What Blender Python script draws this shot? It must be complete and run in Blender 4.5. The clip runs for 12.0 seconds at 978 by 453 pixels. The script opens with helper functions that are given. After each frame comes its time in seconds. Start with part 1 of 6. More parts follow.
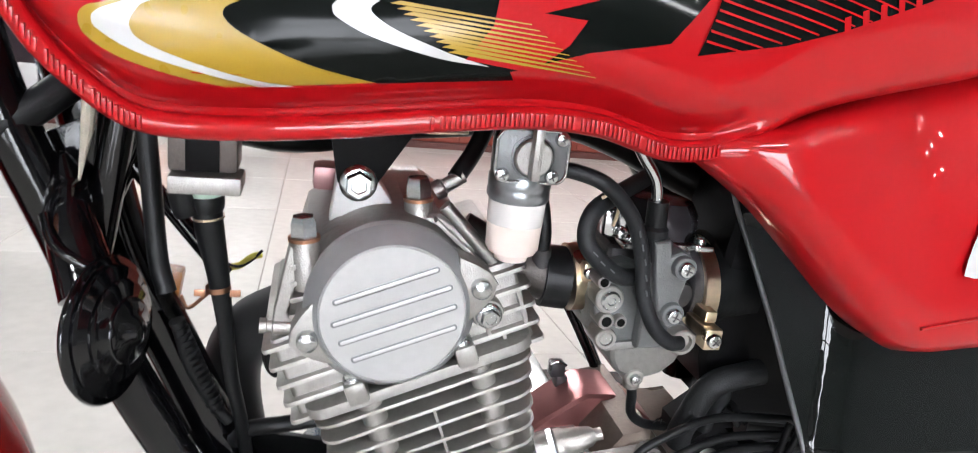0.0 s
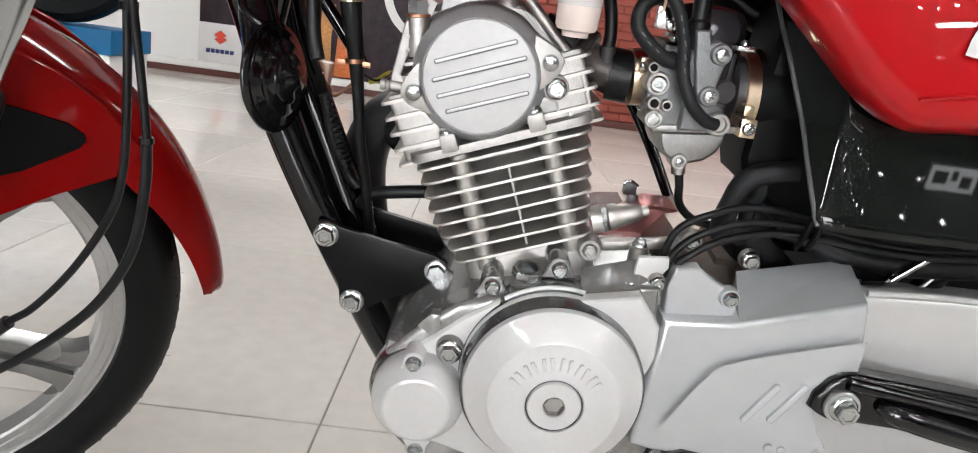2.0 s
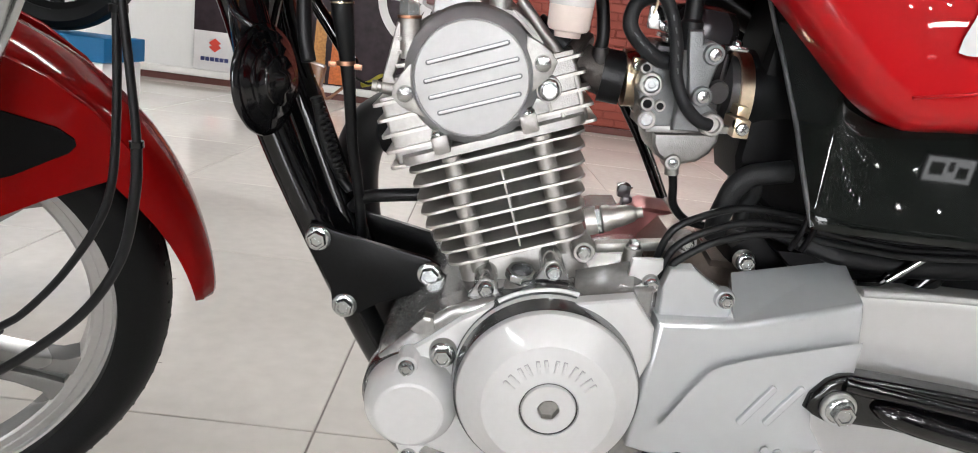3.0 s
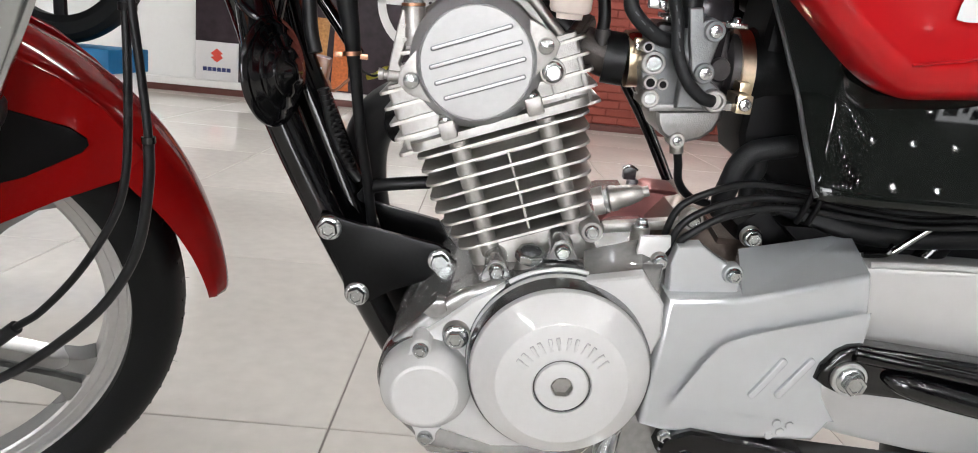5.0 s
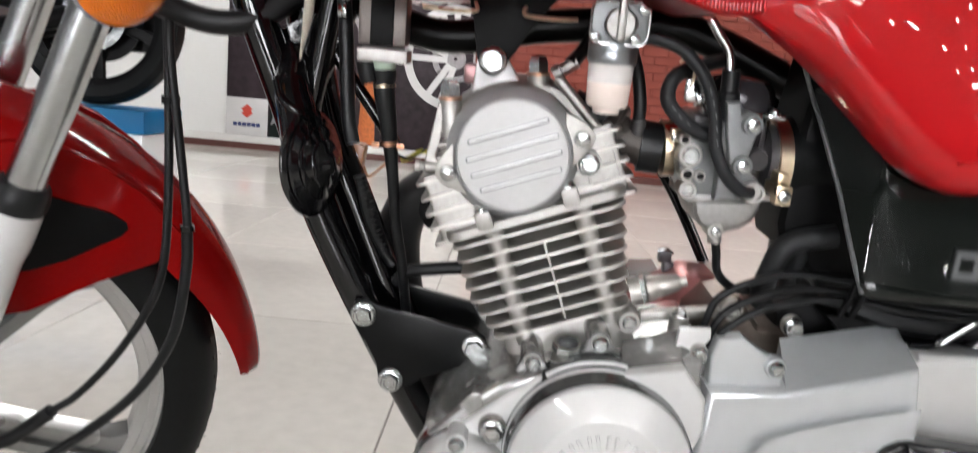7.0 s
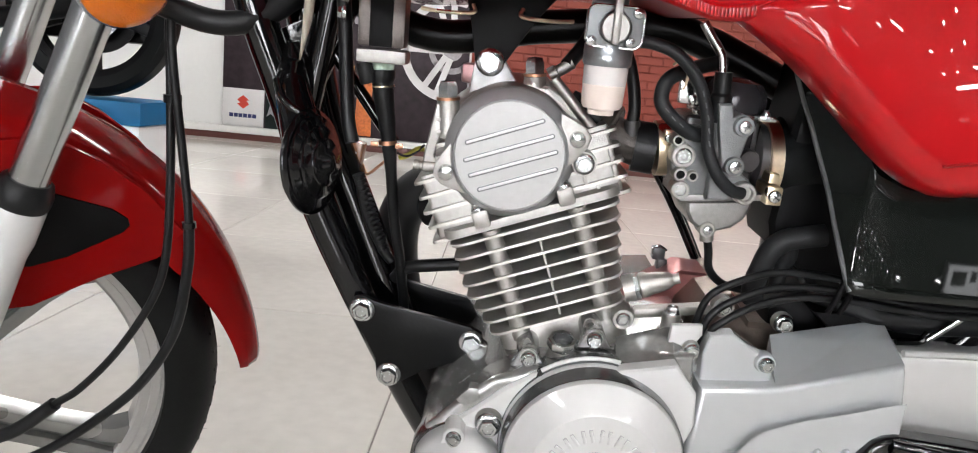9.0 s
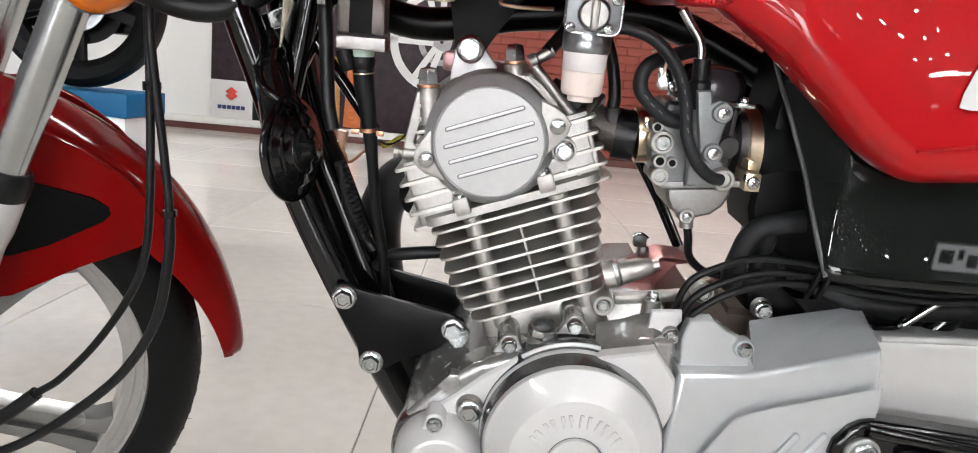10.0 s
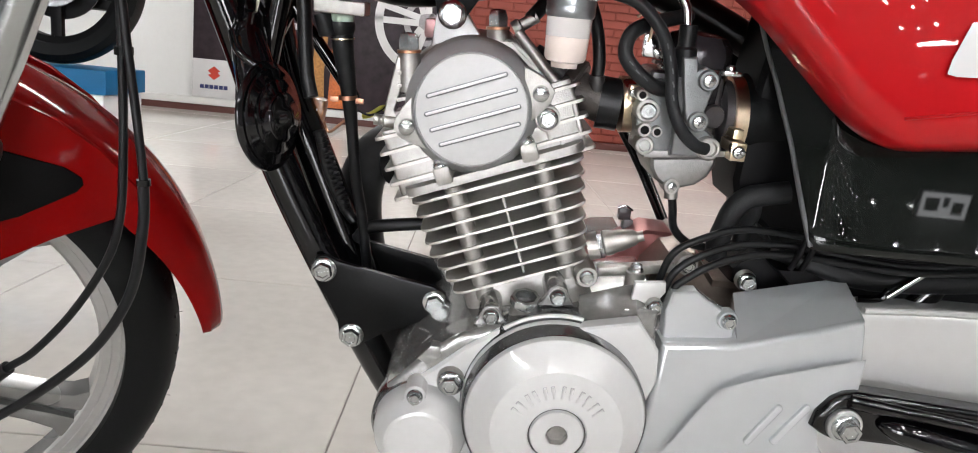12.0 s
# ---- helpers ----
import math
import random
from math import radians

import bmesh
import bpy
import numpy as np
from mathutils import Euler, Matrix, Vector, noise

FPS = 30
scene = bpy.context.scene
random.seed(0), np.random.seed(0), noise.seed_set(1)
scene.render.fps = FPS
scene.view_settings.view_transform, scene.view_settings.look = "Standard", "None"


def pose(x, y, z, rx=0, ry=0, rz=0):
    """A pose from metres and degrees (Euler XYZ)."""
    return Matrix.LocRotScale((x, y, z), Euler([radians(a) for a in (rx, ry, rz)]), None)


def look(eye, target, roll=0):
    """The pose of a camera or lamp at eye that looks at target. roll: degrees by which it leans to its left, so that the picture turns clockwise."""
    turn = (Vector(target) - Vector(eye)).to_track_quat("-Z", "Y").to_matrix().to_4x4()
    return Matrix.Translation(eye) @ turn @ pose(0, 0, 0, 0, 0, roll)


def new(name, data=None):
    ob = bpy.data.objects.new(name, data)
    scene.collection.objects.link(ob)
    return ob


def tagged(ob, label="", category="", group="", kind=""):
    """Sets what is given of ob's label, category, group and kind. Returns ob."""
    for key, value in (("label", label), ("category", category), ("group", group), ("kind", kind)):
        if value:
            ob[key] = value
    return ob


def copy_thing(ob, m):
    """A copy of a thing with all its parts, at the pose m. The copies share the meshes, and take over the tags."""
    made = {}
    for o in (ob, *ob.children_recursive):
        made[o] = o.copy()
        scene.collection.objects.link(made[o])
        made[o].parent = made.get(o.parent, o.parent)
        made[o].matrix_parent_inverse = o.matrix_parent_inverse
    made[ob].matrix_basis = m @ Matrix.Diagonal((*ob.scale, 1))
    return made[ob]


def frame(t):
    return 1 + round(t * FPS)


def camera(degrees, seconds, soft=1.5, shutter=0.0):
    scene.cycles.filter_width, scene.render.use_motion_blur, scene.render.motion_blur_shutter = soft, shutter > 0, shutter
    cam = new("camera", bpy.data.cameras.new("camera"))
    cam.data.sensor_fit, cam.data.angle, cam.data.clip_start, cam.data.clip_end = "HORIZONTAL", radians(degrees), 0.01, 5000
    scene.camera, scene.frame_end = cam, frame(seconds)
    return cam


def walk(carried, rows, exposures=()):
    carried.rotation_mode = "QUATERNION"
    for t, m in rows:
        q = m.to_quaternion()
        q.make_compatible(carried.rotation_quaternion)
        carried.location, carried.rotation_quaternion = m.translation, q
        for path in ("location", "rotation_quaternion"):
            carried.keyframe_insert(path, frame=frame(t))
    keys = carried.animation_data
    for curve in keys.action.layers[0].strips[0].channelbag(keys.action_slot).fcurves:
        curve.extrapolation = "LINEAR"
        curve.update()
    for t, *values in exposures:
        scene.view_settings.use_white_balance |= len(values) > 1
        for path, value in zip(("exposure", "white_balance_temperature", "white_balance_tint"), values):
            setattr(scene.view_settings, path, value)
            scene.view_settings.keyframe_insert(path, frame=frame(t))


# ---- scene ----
cam = camera(65.8, 12.0, soft=1.0, shutter=0.5)
EXPOSURES = [(0.0, 0.90, 6200, 10), (0.5, 0.85, 6300, 10), (1.0, 0.74, 6450, 10), (1.5, 0.57, 6500, 10), (6.0, 0.53, 6500, 10), (8.8, 0.59, 6500, 10), (12.0, 0.53, 6500, 10)]
WHEEL_TURN = 64.5
PATH = [
    (0, (-0.1236, -0.5225, 0.7246), (0.1092, 0.4281, 0.5192), 5.34),
    (0.3, (-0.1113, -0.5471, 0.7215), (0.0682, 0.4111, 0.4988), 6.28),
    (0.5, (-0.1077, -0.5843, 0.7135), (0.0104, 0.3786, 0.4711), 6.12),
    (0.7, (-0.1070, -0.6099, 0.7006), (-0.0241, 0.3447, 0.4145), 6.85),
    (0.9, (-0.0966, -0.6349, 0.6776), (-0.0310, 0.3119, 0.3624), 7.15),
    (1, (-0.0874, -0.6481, 0.6579), (-0.0351, 0.3018, 0.3496), 7.61),
    (1.2, (-0.0816, -0.6616, 0.6357), (-0.0360, 0.2878, 0.3248), 7.91),
    (1.5, (-0.0736, -0.6678, 0.6242), (-0.0422, 0.2901, 0.3386), 7.62),
    (2, (-0.0728, -0.6653, 0.6180), (-0.0445, 0.3049, 0.3775), 7.60),
    (2.5, (-0.0712, -0.6621, 0.6137), (-0.0428, 0.3102, 0.3818), 7.49),
    (3, (-0.0703, -0.6624, 0.6140), (-0.0376, 0.3100, 0.3831), 7.35),
    (3.5, (-0.0733, -0.6704, 0.6067), (-0.0502, 0.3021, 0.3751), 6.05),
    (5.5, (-0.0711, -0.6730, 0.6014), (-0.0463, 0.3014, 0.3777), 5.53),
    (6, (-0.0726, -0.6717, 0.6028), (-0.0496, 0.3054, 0.3912), 5.64),
    (6.5, (-0.0782, -0.6706, 0.6088), (-0.0620, 0.3076, 0.4018), 5.67),
    (6.8, (-0.0847, -0.6687, 0.6167), (-0.0829, 0.3132, 0.4274), 5.54),
    (7, (-0.0832, -0.6644, 0.6299), (-0.0949, 0.3212, 0.4614), 5.06),
    (7.2, (-0.0851, -0.6658, 0.6399), (-0.1069, 0.3241, 0.4996), 5.31),
    (8.8, (-0.0879, -0.6737, 0.6374), (-0.0943, 0.3118, 0.4683), 5.33),
    (9, (-0.0840, -0.6742, 0.6368), (-0.0897, 0.3095, 0.4573), 5.27),
    (9.5, (-0.0805, -0.6750, 0.6353), (-0.0822, 0.3079, 0.4513), 5.27),
    (10, (-0.0761, -0.6760, 0.6338), (-0.0690, 0.3061, 0.4456), 5.27),
    (10.5, (-0.0740, -0.6743, 0.6337), (-0.0602, 0.3074, 0.4435), 5.15),
    (11, (-0.0726, -0.6713, 0.6282), (-0.0566, 0.3083, 0.4278), 5.26),
    (11.5, (-0.0723, -0.6693, 0.6237), (-0.0526, 0.3085, 0.4147), 5.43),
    (12, (-0.0724, -0.6683, 0.6228), (-0.0444, 0.3094, 0.4146), 5.68),
]
walk(cam, [(t, look(eye, target, roll)) for t, eye, target, roll in PATH], EXPOSURES)

# ---- light ----
world = bpy.data.worlds.new("world")
scene.world = world
world.use_nodes = True
bg = world.node_tree.nodes["Background"]
bg.inputs["Color"].default_value = (0.96, 0.97, 1.0, 1)
bg.inputs["Strength"].default_value = 16.5


# ---- helpers of this scene ----
BIKE = pose(0, 0, 0, 5, 0, 0)
FRONT = Matrix(((0.8686, -0.4720, 0.1506, -0.6405), (0.4955, 0.8275, -0.2641, 0.0050), (0.0, 0.3040, 0.9527, 0.2926), (0, 0, 0, 1)))
FRONT_LOCAL = BIKE.inverted() @ FRONT


def material(name, colour, rough=0.5, metal=0.0, coat=0.0, vary=0.06, scale=40.0, bump=0.0, bump_scale=300.0, rough_vary=0.1, transmission=0.0, spec=0.4):
    """A surface with two scales of variation in colour and roughness, and a fine relief."""
    m = bpy.data.materials.new(name)
    m.use_nodes = True
    nt = m.node_tree
    n, ln = nt.nodes, nt.links
    b = n["Principled BSDF"]
    b.inputs["Metallic"].default_value = metal
    b.inputs["Specular IOR Level"].default_value = spec
    b.inputs["Coat Weight"].default_value = coat
    b.inputs["Coat Roughness"].default_value = 0.02
    b.inputs["Transmission Weight"].default_value = transmission
    tc = n.new("ShaderNodeTexCoord")
    big, fine = n.new("ShaderNodeTexNoise"), n.new("ShaderNodeTexNoise")
    big.inputs["Scale"].default_value, fine.inputs["Scale"].default_value = scale * 0.2, scale * 4
    for t in (big, fine):
        ln.new(tc.outputs["Object"], t.inputs["Vector"])
    add = n.new("ShaderNodeMath")
    add.operation = "ADD"
    ln.new(big.outputs["Fac"], add.inputs[0])
    ln.new(fine.outputs["Fac"], add.inputs[1])
    ramp = n.new("ShaderNodeMapRange")
    ramp.inputs["From Min"].default_value, ramp.inputs["From Max"].default_value = 0.6, 1.4
    ramp.inputs["To Min"].default_value, ramp.inputs["To Max"].default_value = 1 - vary, 1 + vary
    ln.new(add.outputs[0], ramp.inputs["Value"])
    mul = n.new("ShaderNodeVectorMath")
    mul.operation = "SCALE"
    mul.inputs[0].default_value = colour
    ln.new(ramp.outputs[0], mul.inputs["Scale"])
    ln.new(mul.outputs[0], b.inputs["Base Color"])
    rr = n.new("ShaderNodeMapRange")
    rr.inputs["From Min"].default_value, rr.inputs["From Max"].default_value = 0.3, 0.7
    rr.inputs["To Min"].default_value, rr.inputs["To Max"].default_value = max(0.02, rough * (1 - rough_vary)), min(1, rough * (1 + rough_vary))
    ln.new(big.outputs["Fac"], rr.inputs["Value"])
    ln.new(rr.outputs[0], b.inputs["Roughness"])
    if bump:
        bt = n.new("ShaderNodeTexNoise")
        bt.inputs["Scale"].default_value, bt.inputs["Detail"].default_value = bump_scale, 4
        ln.new(tc.outputs["Object"], bt.inputs["Vector"])
        bn = n.new("ShaderNodeBump")
        bn.inputs["Strength"].default_value, bn.inputs["Distance"].default_value = bump, 0.001
        ln.new(bt.outputs["Fac"], bn.inputs["Height"])
        ln.new(bn.outputs["Normal"], b.inputs["Normal"])
    return m


def glow(name, colour, strength):
    m = bpy.data.materials.new(name)
    m.use_nodes = True
    b = m.node_tree.nodes["Principled BSDF"]
    b.inputs["Base Color"].default_value = (*colour, 1)
    b.inputs["Emission Color"].default_value = (*colour, 1)
    b.inputs["Emission Strength"].default_value = strength
    return m


RED = material("red_paint", (0.365, 0.004, 0.0065), 0.40, spec=0.08, coat=0.6, vary=0.03, scale=10)
RED_DULL = material("red_moulded_plastic", (0.195, 0.0030, 0.0030), 0.10, spec=0.06, coat=0.0, vary=0.04, scale=10)
CAST = material("cast_alloy", (0.345, 0.335, 0.318), 0.42, metal=0.85, vary=0.14, scale=60, bump=0.35, bump_scale=900)
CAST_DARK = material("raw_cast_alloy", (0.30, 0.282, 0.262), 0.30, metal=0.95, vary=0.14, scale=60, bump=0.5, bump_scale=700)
SILVER = material("silver_engine_paint", (0.55, 0.552, 0.55), 0.36, metal=0.20, coat=0.6, vary=0.03, scale=50, bump=0.05, bump_scale=1500)
SILVER_PLASTIC = material("silver_plastic", (0.50, 0.515, 0.53), 0.20, metal=0.40, coat=0.5, vary=0.03, scale=20)
SILVER_CHAIN = material("silver_chain_case_paint", (0.52, 0.52, 0.515), 0.30, metal=0.30, coat=0.5, vary=0.03, scale=20)
DULL_ZINC = material("dull_zinc_plating", (0.56, 0.57, 0.56), 0.42, metal=0.9, vary=0.1, scale=200)
COLLAR = material("grey_zinc_collar", (0.30, 0.32, 0.335), 0.30, metal=0.9, vary=0.1, scale=100)
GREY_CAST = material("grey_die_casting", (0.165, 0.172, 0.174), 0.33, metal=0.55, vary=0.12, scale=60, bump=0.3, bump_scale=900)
BLACK_GLOSS = material("black_frame_enamel", (0.0022, 0.0023, 0.0028), 0.07, spec=0.50, coat=0.0, vary=0.1, scale=30, bump=0.10, bump_scale=160)
BLACK_SATIN = material("black_satin_steel", (0.0030, 0.0030, 0.0034), 0.45, spec=0.10, vary=0.15, scale=40, bump=0.1, bump_scale=400)
BLACK_CAST = material("black_wrinkled_enamel", (0.0022, 0.0023, 0.0028), 0.06, spec=0.55, vary=0.1, scale=30, bump=0.45, bump_scale=70)
BLACK_PANEL = material("black_plastic_panel", (0.0058, 0.0070, 0.0064), 0.02, spec=0.30, coat=0.0, vary=0.1, scale=20)
BLACK_PLATE = material("black_painted_plate", (0.0030, 0.0031, 0.0034), 0.32, spec=0.15, vary=0.2, scale=60, bump=0.12, bump_scale=300)
DOME = material("dark_moulded_cap", (0.030, 0.027, 0.031), 0.22, metal=0.3, vary=0.1, scale=60)
STUB = material("brownish_stub_casting", (0.060, 0.052, 0.047), 0.45, metal=0.4, vary=0.2, scale=80, bump=0.4, bump_scale=500)
RUBBER = material("black_rubber", (0.0065, 0.0070, 0.0078), 0.40, spec=0.24, vary=0.2, scale=60, bump=0.15, bump_scale=500)
TYRE = material("tyre_rubber", (0.0032, 0.0037, 0.0041), 0.50, spec=0.16, vary=0.2, scale=40, bump=0.2, bump_scale=400)
BOLT = material("zinc_plated_steel", (0.52, 0.54, 0.54), 0.24, metal=1.0, vary=0.1, scale=200, bump=0.1, bump_scale=1200)
CHROME = material("chrome", (0.66, 0.67, 0.68), 0.16, metal=1.0, vary=0.03, scale=30)
STANCHION = material("ground_chrome_tube", (0.46, 0.475, 0.48), 0.20, metal=1.0, vary=0.04, scale=30)
BRASS = material("yellow_zinc_clamp", (0.70, 0.58, 0.42), 0.28, metal=1.0, vary=0.12, scale=100)
COPPER = material("copper_washer", (0.42, 0.22, 0.14), 0.35, metal=1.0, vary=0.1, scale=100)
FUEL_CUP = material("milky_nylon", (0.80, 0.70, 0.64), 0.35, vary=0.03, scale=60, transmission=0.15)
CUP_TOP = material("clear_white_nylon", (0.80, 0.78, 0.76), 0.25, vary=0.03, scale=60, transmission=0.25)
GOLD = material("gold_decal", (0.34, 0.210, 0.014), 0.30, coat=0.12, vary=0.05, scale=400)
WHITE = material("white_decal", (0.50, 0.50, 0.50), 0.3, coat=0.2, vary=0.02)
BLACK_DECAL = material("black_decal", (0.004, 0.005, 0.0045), 0.10, spec=0.10, coat=0.0, vary=0.08)
CASE = material("polished_engine_case", (0.33, 0.33, 0.325), 0.22, metal=0.65, coat=0.45, vary=0.22, scale=45, bump=0.10, bump_scale=120)
BOWL = material("float_bowl_casting", (0.25, 0.245, 0.24), 0.36, metal=0.75, vary=0.14, scale=60, bump=0.3, bump_scale=900)
CAM = material("satin_cam_cover_paint", (0.42, 0.422, 0.42), 0.42, metal=0.25, coat=0.15, vary=0.05, scale=50, bump=0.08, bump_scale=1500)
DARK_BAND = material("dark_reflection_band", (0.24, 0.245, 0.25), 0.22, metal=0.85, vary=0.12, scale=60)
DUSTY = material("dusty_black_rubber", (0.011, 0.012, 0.0135), 0.50, spec=0.28, vary=0.3, scale=120, bump=0.25, bump_scale=900)
BAND = material("satin_grey_band", (0.33, 0.335, 0.34), 0.38, metal=0.45, vary=0.05)
RIM = material("silver_wheel_paint", (0.42, 0.418, 0.41), 0.30, metal=0.6, coat=0.2, vary=0.05)
SPOKE = material("grey_spoke_paint", (0.235, 0.235, 0.232), 0.28, metal=0.6, coat=0.2, vary=0.05)
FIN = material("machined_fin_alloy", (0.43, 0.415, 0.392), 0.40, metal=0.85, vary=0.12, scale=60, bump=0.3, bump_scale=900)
PLATED = material("dull_plated_steel", (0.50, 0.50, 0.50), 0.24, metal=1.0, vary=0.08, scale=60)
CARB_DARK = material("dark_grey_casting", (0.085, 0.082, 0.085), 0.30, metal=0.6, vary=0.15, scale=60, bump=0.2, bump_scale=700)
AMBER = material("amber_lens", (0.88, 0.19, 0.0), 0.2, coat=0.6, vary=0.05, scale=200, transmission=0.2)
prisms = AMBER.node_tree.nodes.new("ShaderNodeTexVoronoi")
prisms.inputs["Scale"].default_value = 800.0
prism_bump = AMBER.node_tree.nodes.new("ShaderNodeBump")
prism_bump.inputs["Strength"].default_value, prism_bump.inputs["Distance"].default_value = 0.5, 0.001
AMBER.node_tree.links.new(AMBER.node_tree.nodes["Texture Coordinate"].outputs["Object"], prisms.inputs["Vector"])
AMBER.node_tree.links.new(prisms.outputs["Distance"], prism_bump.inputs["Height"])
AMBER.node_tree.links.new(prism_bump.outputs["Normal"], AMBER.node_tree.nodes["Principled BSDF"].inputs["Normal"])
YELLOW = material("yellow_tape", (0.55, 0.50, 0.06), 0.5, vary=0.2)
ORANGE_WIRE = material("rust_brown_plastic", (0.30, 0.11, 0.025), 0.35, vary=0.2, coat=0.4)
FADED = material("faded_hose_print", (0.075, 0.078, 0.085), 0.6, vary=0.4, scale=300)


def tidy(bm):
    bmesh.ops.remove_doubles(bm, verts=bm.verts, dist=1e-6)
    bmesh.ops.recalc_face_normals(bm, faces=bm.faces)


def mesh_of(name, bm, mat, angle=35):
    tidy(bm)
    me = bpy.data.meshes.new(name)
    bm.to_mesh(me)
    bm.free()
    me.materials.append(mat)
    me.polygons.foreach_set("use_smooth", [True] * len(me.polygons))
    me.set_sharp_from_angle(angle=radians(angle))
    return me


def part(name, bm, mat, parent, label="", angle=35):
    """One mesh object under a thing or under a part. The mesh is in the thing's own coordinates."""
    ob = new(name, mesh_of(name, bm, mat, angle))
    ob.parent = parent
    if label:
        ob["label"] = label
    return ob


def piece(name, me, parent, m=None):
    ob = new(name, me)
    ob.parent = parent
    if m is not None:
        ob.matrix_basis = m
    return ob


def thing(name, label, category, m=None, group="", kind=""):
    ob = new(name)
    ob.empty_display_size = 0.05
    if m is not None:
        ob.matrix_basis = m
    return tagged(ob, label, category, group, kind)


def solid(name, bm, mat, label, category="", group="", kind="", m=None, angle=35):
    ob = new(name, mesh_of(name, bm, mat, angle))
    if m is not None:
        ob.matrix_basis = m
    return tagged(ob, label, category, group, kind)


def prism(outline, y0, y1, bevel=0.0, segments=2, bm=None, m=None):
    """An outline of (x, z) drawn out from y0 (front) to y1, its front edge rounded."""
    own = bmesh.new()
    front = [own.verts.new((x, y0, z)) for x, z in outline]
    back = [own.verts.new((x, y1, z)) for x, z in outline]
    face = own.faces.new(front)
    own.faces.new(back[::-1])
    k = len(outline)
    for i in range(k):
        own.faces.new((front[i], back[i], back[(i + 1) % k], front[(i + 1) % k]))
    bmesh.ops.recalc_face_normals(own, faces=own.faces)
    if bevel:
        bmesh.ops.bevel(own, geom=list(face.edges), offset=bevel, segments=segments, profile=0.6, affect="EDGES", clamp_overlap=True)
    return merge(bm, own, m)


def merge(bm, own, m=None):
    if m is not None:
        own.transform(m)
    if bm is None:
        return own
    me = bpy.data.meshes.new("tmp")
    own.to_mesh(me)
    own.free()
    bm.from_mesh(me)
    bpy.data.meshes.remove(me)
    return bm


def box(x0, x1, y0, y1, z0, z1, bevel=0.0, segments=2, bm=None, m=None):
    own = bmesh.new()
    bmesh.ops.create_cube(own, size=1)
    own.transform(Matrix.LocRotScale(((x0 + x1) / 2, (y0 + y1) / 2, (z0 + z1) / 2), None, (x1 - x0, y1 - y0, z1 - z0)))
    if bevel:
        bmesh.ops.bevel(own, geom=list(own.edges), offset=bevel, segments=segments, profile=0.6, affect="EDGES", clamp_overlap=True)
    return merge(bm, own, m)


def axis_frame(p, d):
    """A frame at p whose z runs along d."""
    return Matrix.Translation(p) @ Vector(d).to_track_quat("Z", "Y").to_matrix().to_4x4()


def lathe(profile, p, d, segs=48, bm=None, m=None, caps=True):
    """A profile of (radius, height) turned about the axis d through p."""
    own = bmesh.new()
    rings = []
    for r, h in profile:
        if r < 1e-6:
            rings.append([own.verts.new((0, 0, h))])
        else:
            rings.append([own.verts.new((r * math.cos(2 * math.pi * i / segs), r * math.sin(2 * math.pi * i / segs), h)) for i in range(segs)])
    for a, b in zip(rings, rings[1:]):
        for i in range(segs):
            j = (i + 1) % segs
            q = [a[i % len(a)], a[j % len(a)], b[j % len(b)], b[i % len(b)]]
            q = list(dict.fromkeys(q))
            if len(q) > 2:
                own.faces.new(q)
    for ring in (rings[0], rings[-1]):
        if caps and len(ring) > 2:
            own.faces.new(ring)
    own.transform(axis_frame(p, d))
    return merge(bm, own, m)


def smooth_path(points, steps=8):
    pts = [Vector(p) for p in points]
    if len(pts) < 3:
        return pts
    ext = [pts[0] * 2 - pts[1]] + pts + [pts[-1] * 2 - pts[-2]]
    out = []
    for i in range(1, len(ext) - 2):
        a, b, c, d = ext[i - 1:i + 3]
        for s in range(steps):
            t = s / steps
            out.append(0.5 * ((2 * b) + (c - a) * t + (2 * a - 5 * b + 4 * c - d) * t * t + (3 * b - a - 3 * c + d) * t ** 3))
    out.append(pts[-1])
    return out


def tube(points, radius, segs=14, steps=8, bm=None, m=None, radii=None, flat=1.0):
    """A round tube along a smooth path; radii: one for each given point."""
    path = smooth_path(points, steps)
    own = bmesh.new()
    rings = []
    normal = None
    k = len(path)
    for i, p in enumerate(path):
        tangent = (path[min(i + 1, k - 1)] - path[max(i - 1, 0)]).normalized()
        if normal is None:
            normal = tangent.orthogonal().normalized()
        normal = (normal - tangent * normal.dot(tangent)).normalized()
        side = tangent.cross(normal)
        r = radius
        if radii:
            f = i / (k - 1) * (len(radii) - 1)
            j = min(int(f), len(radii) - 2)
            r = radii[j] + (radii[j + 1] - radii[j]) * (f - j)
        rings.append([own.verts.new(p + (normal * math.cos(2 * math.pi * q / segs) + side * math.sin(2 * math.pi * q / segs) * flat) * r) for q in range(segs)])
    for a, b in zip(rings, rings[1:]):
        for q in range(segs):
            own.faces.new((a[q], a[(q + 1) % segs], b[(q + 1) % segs], b[q]))
    own.faces.new(rings[0][::-1])
    own.faces.new(rings[-1])
    return merge(bm, own, m)


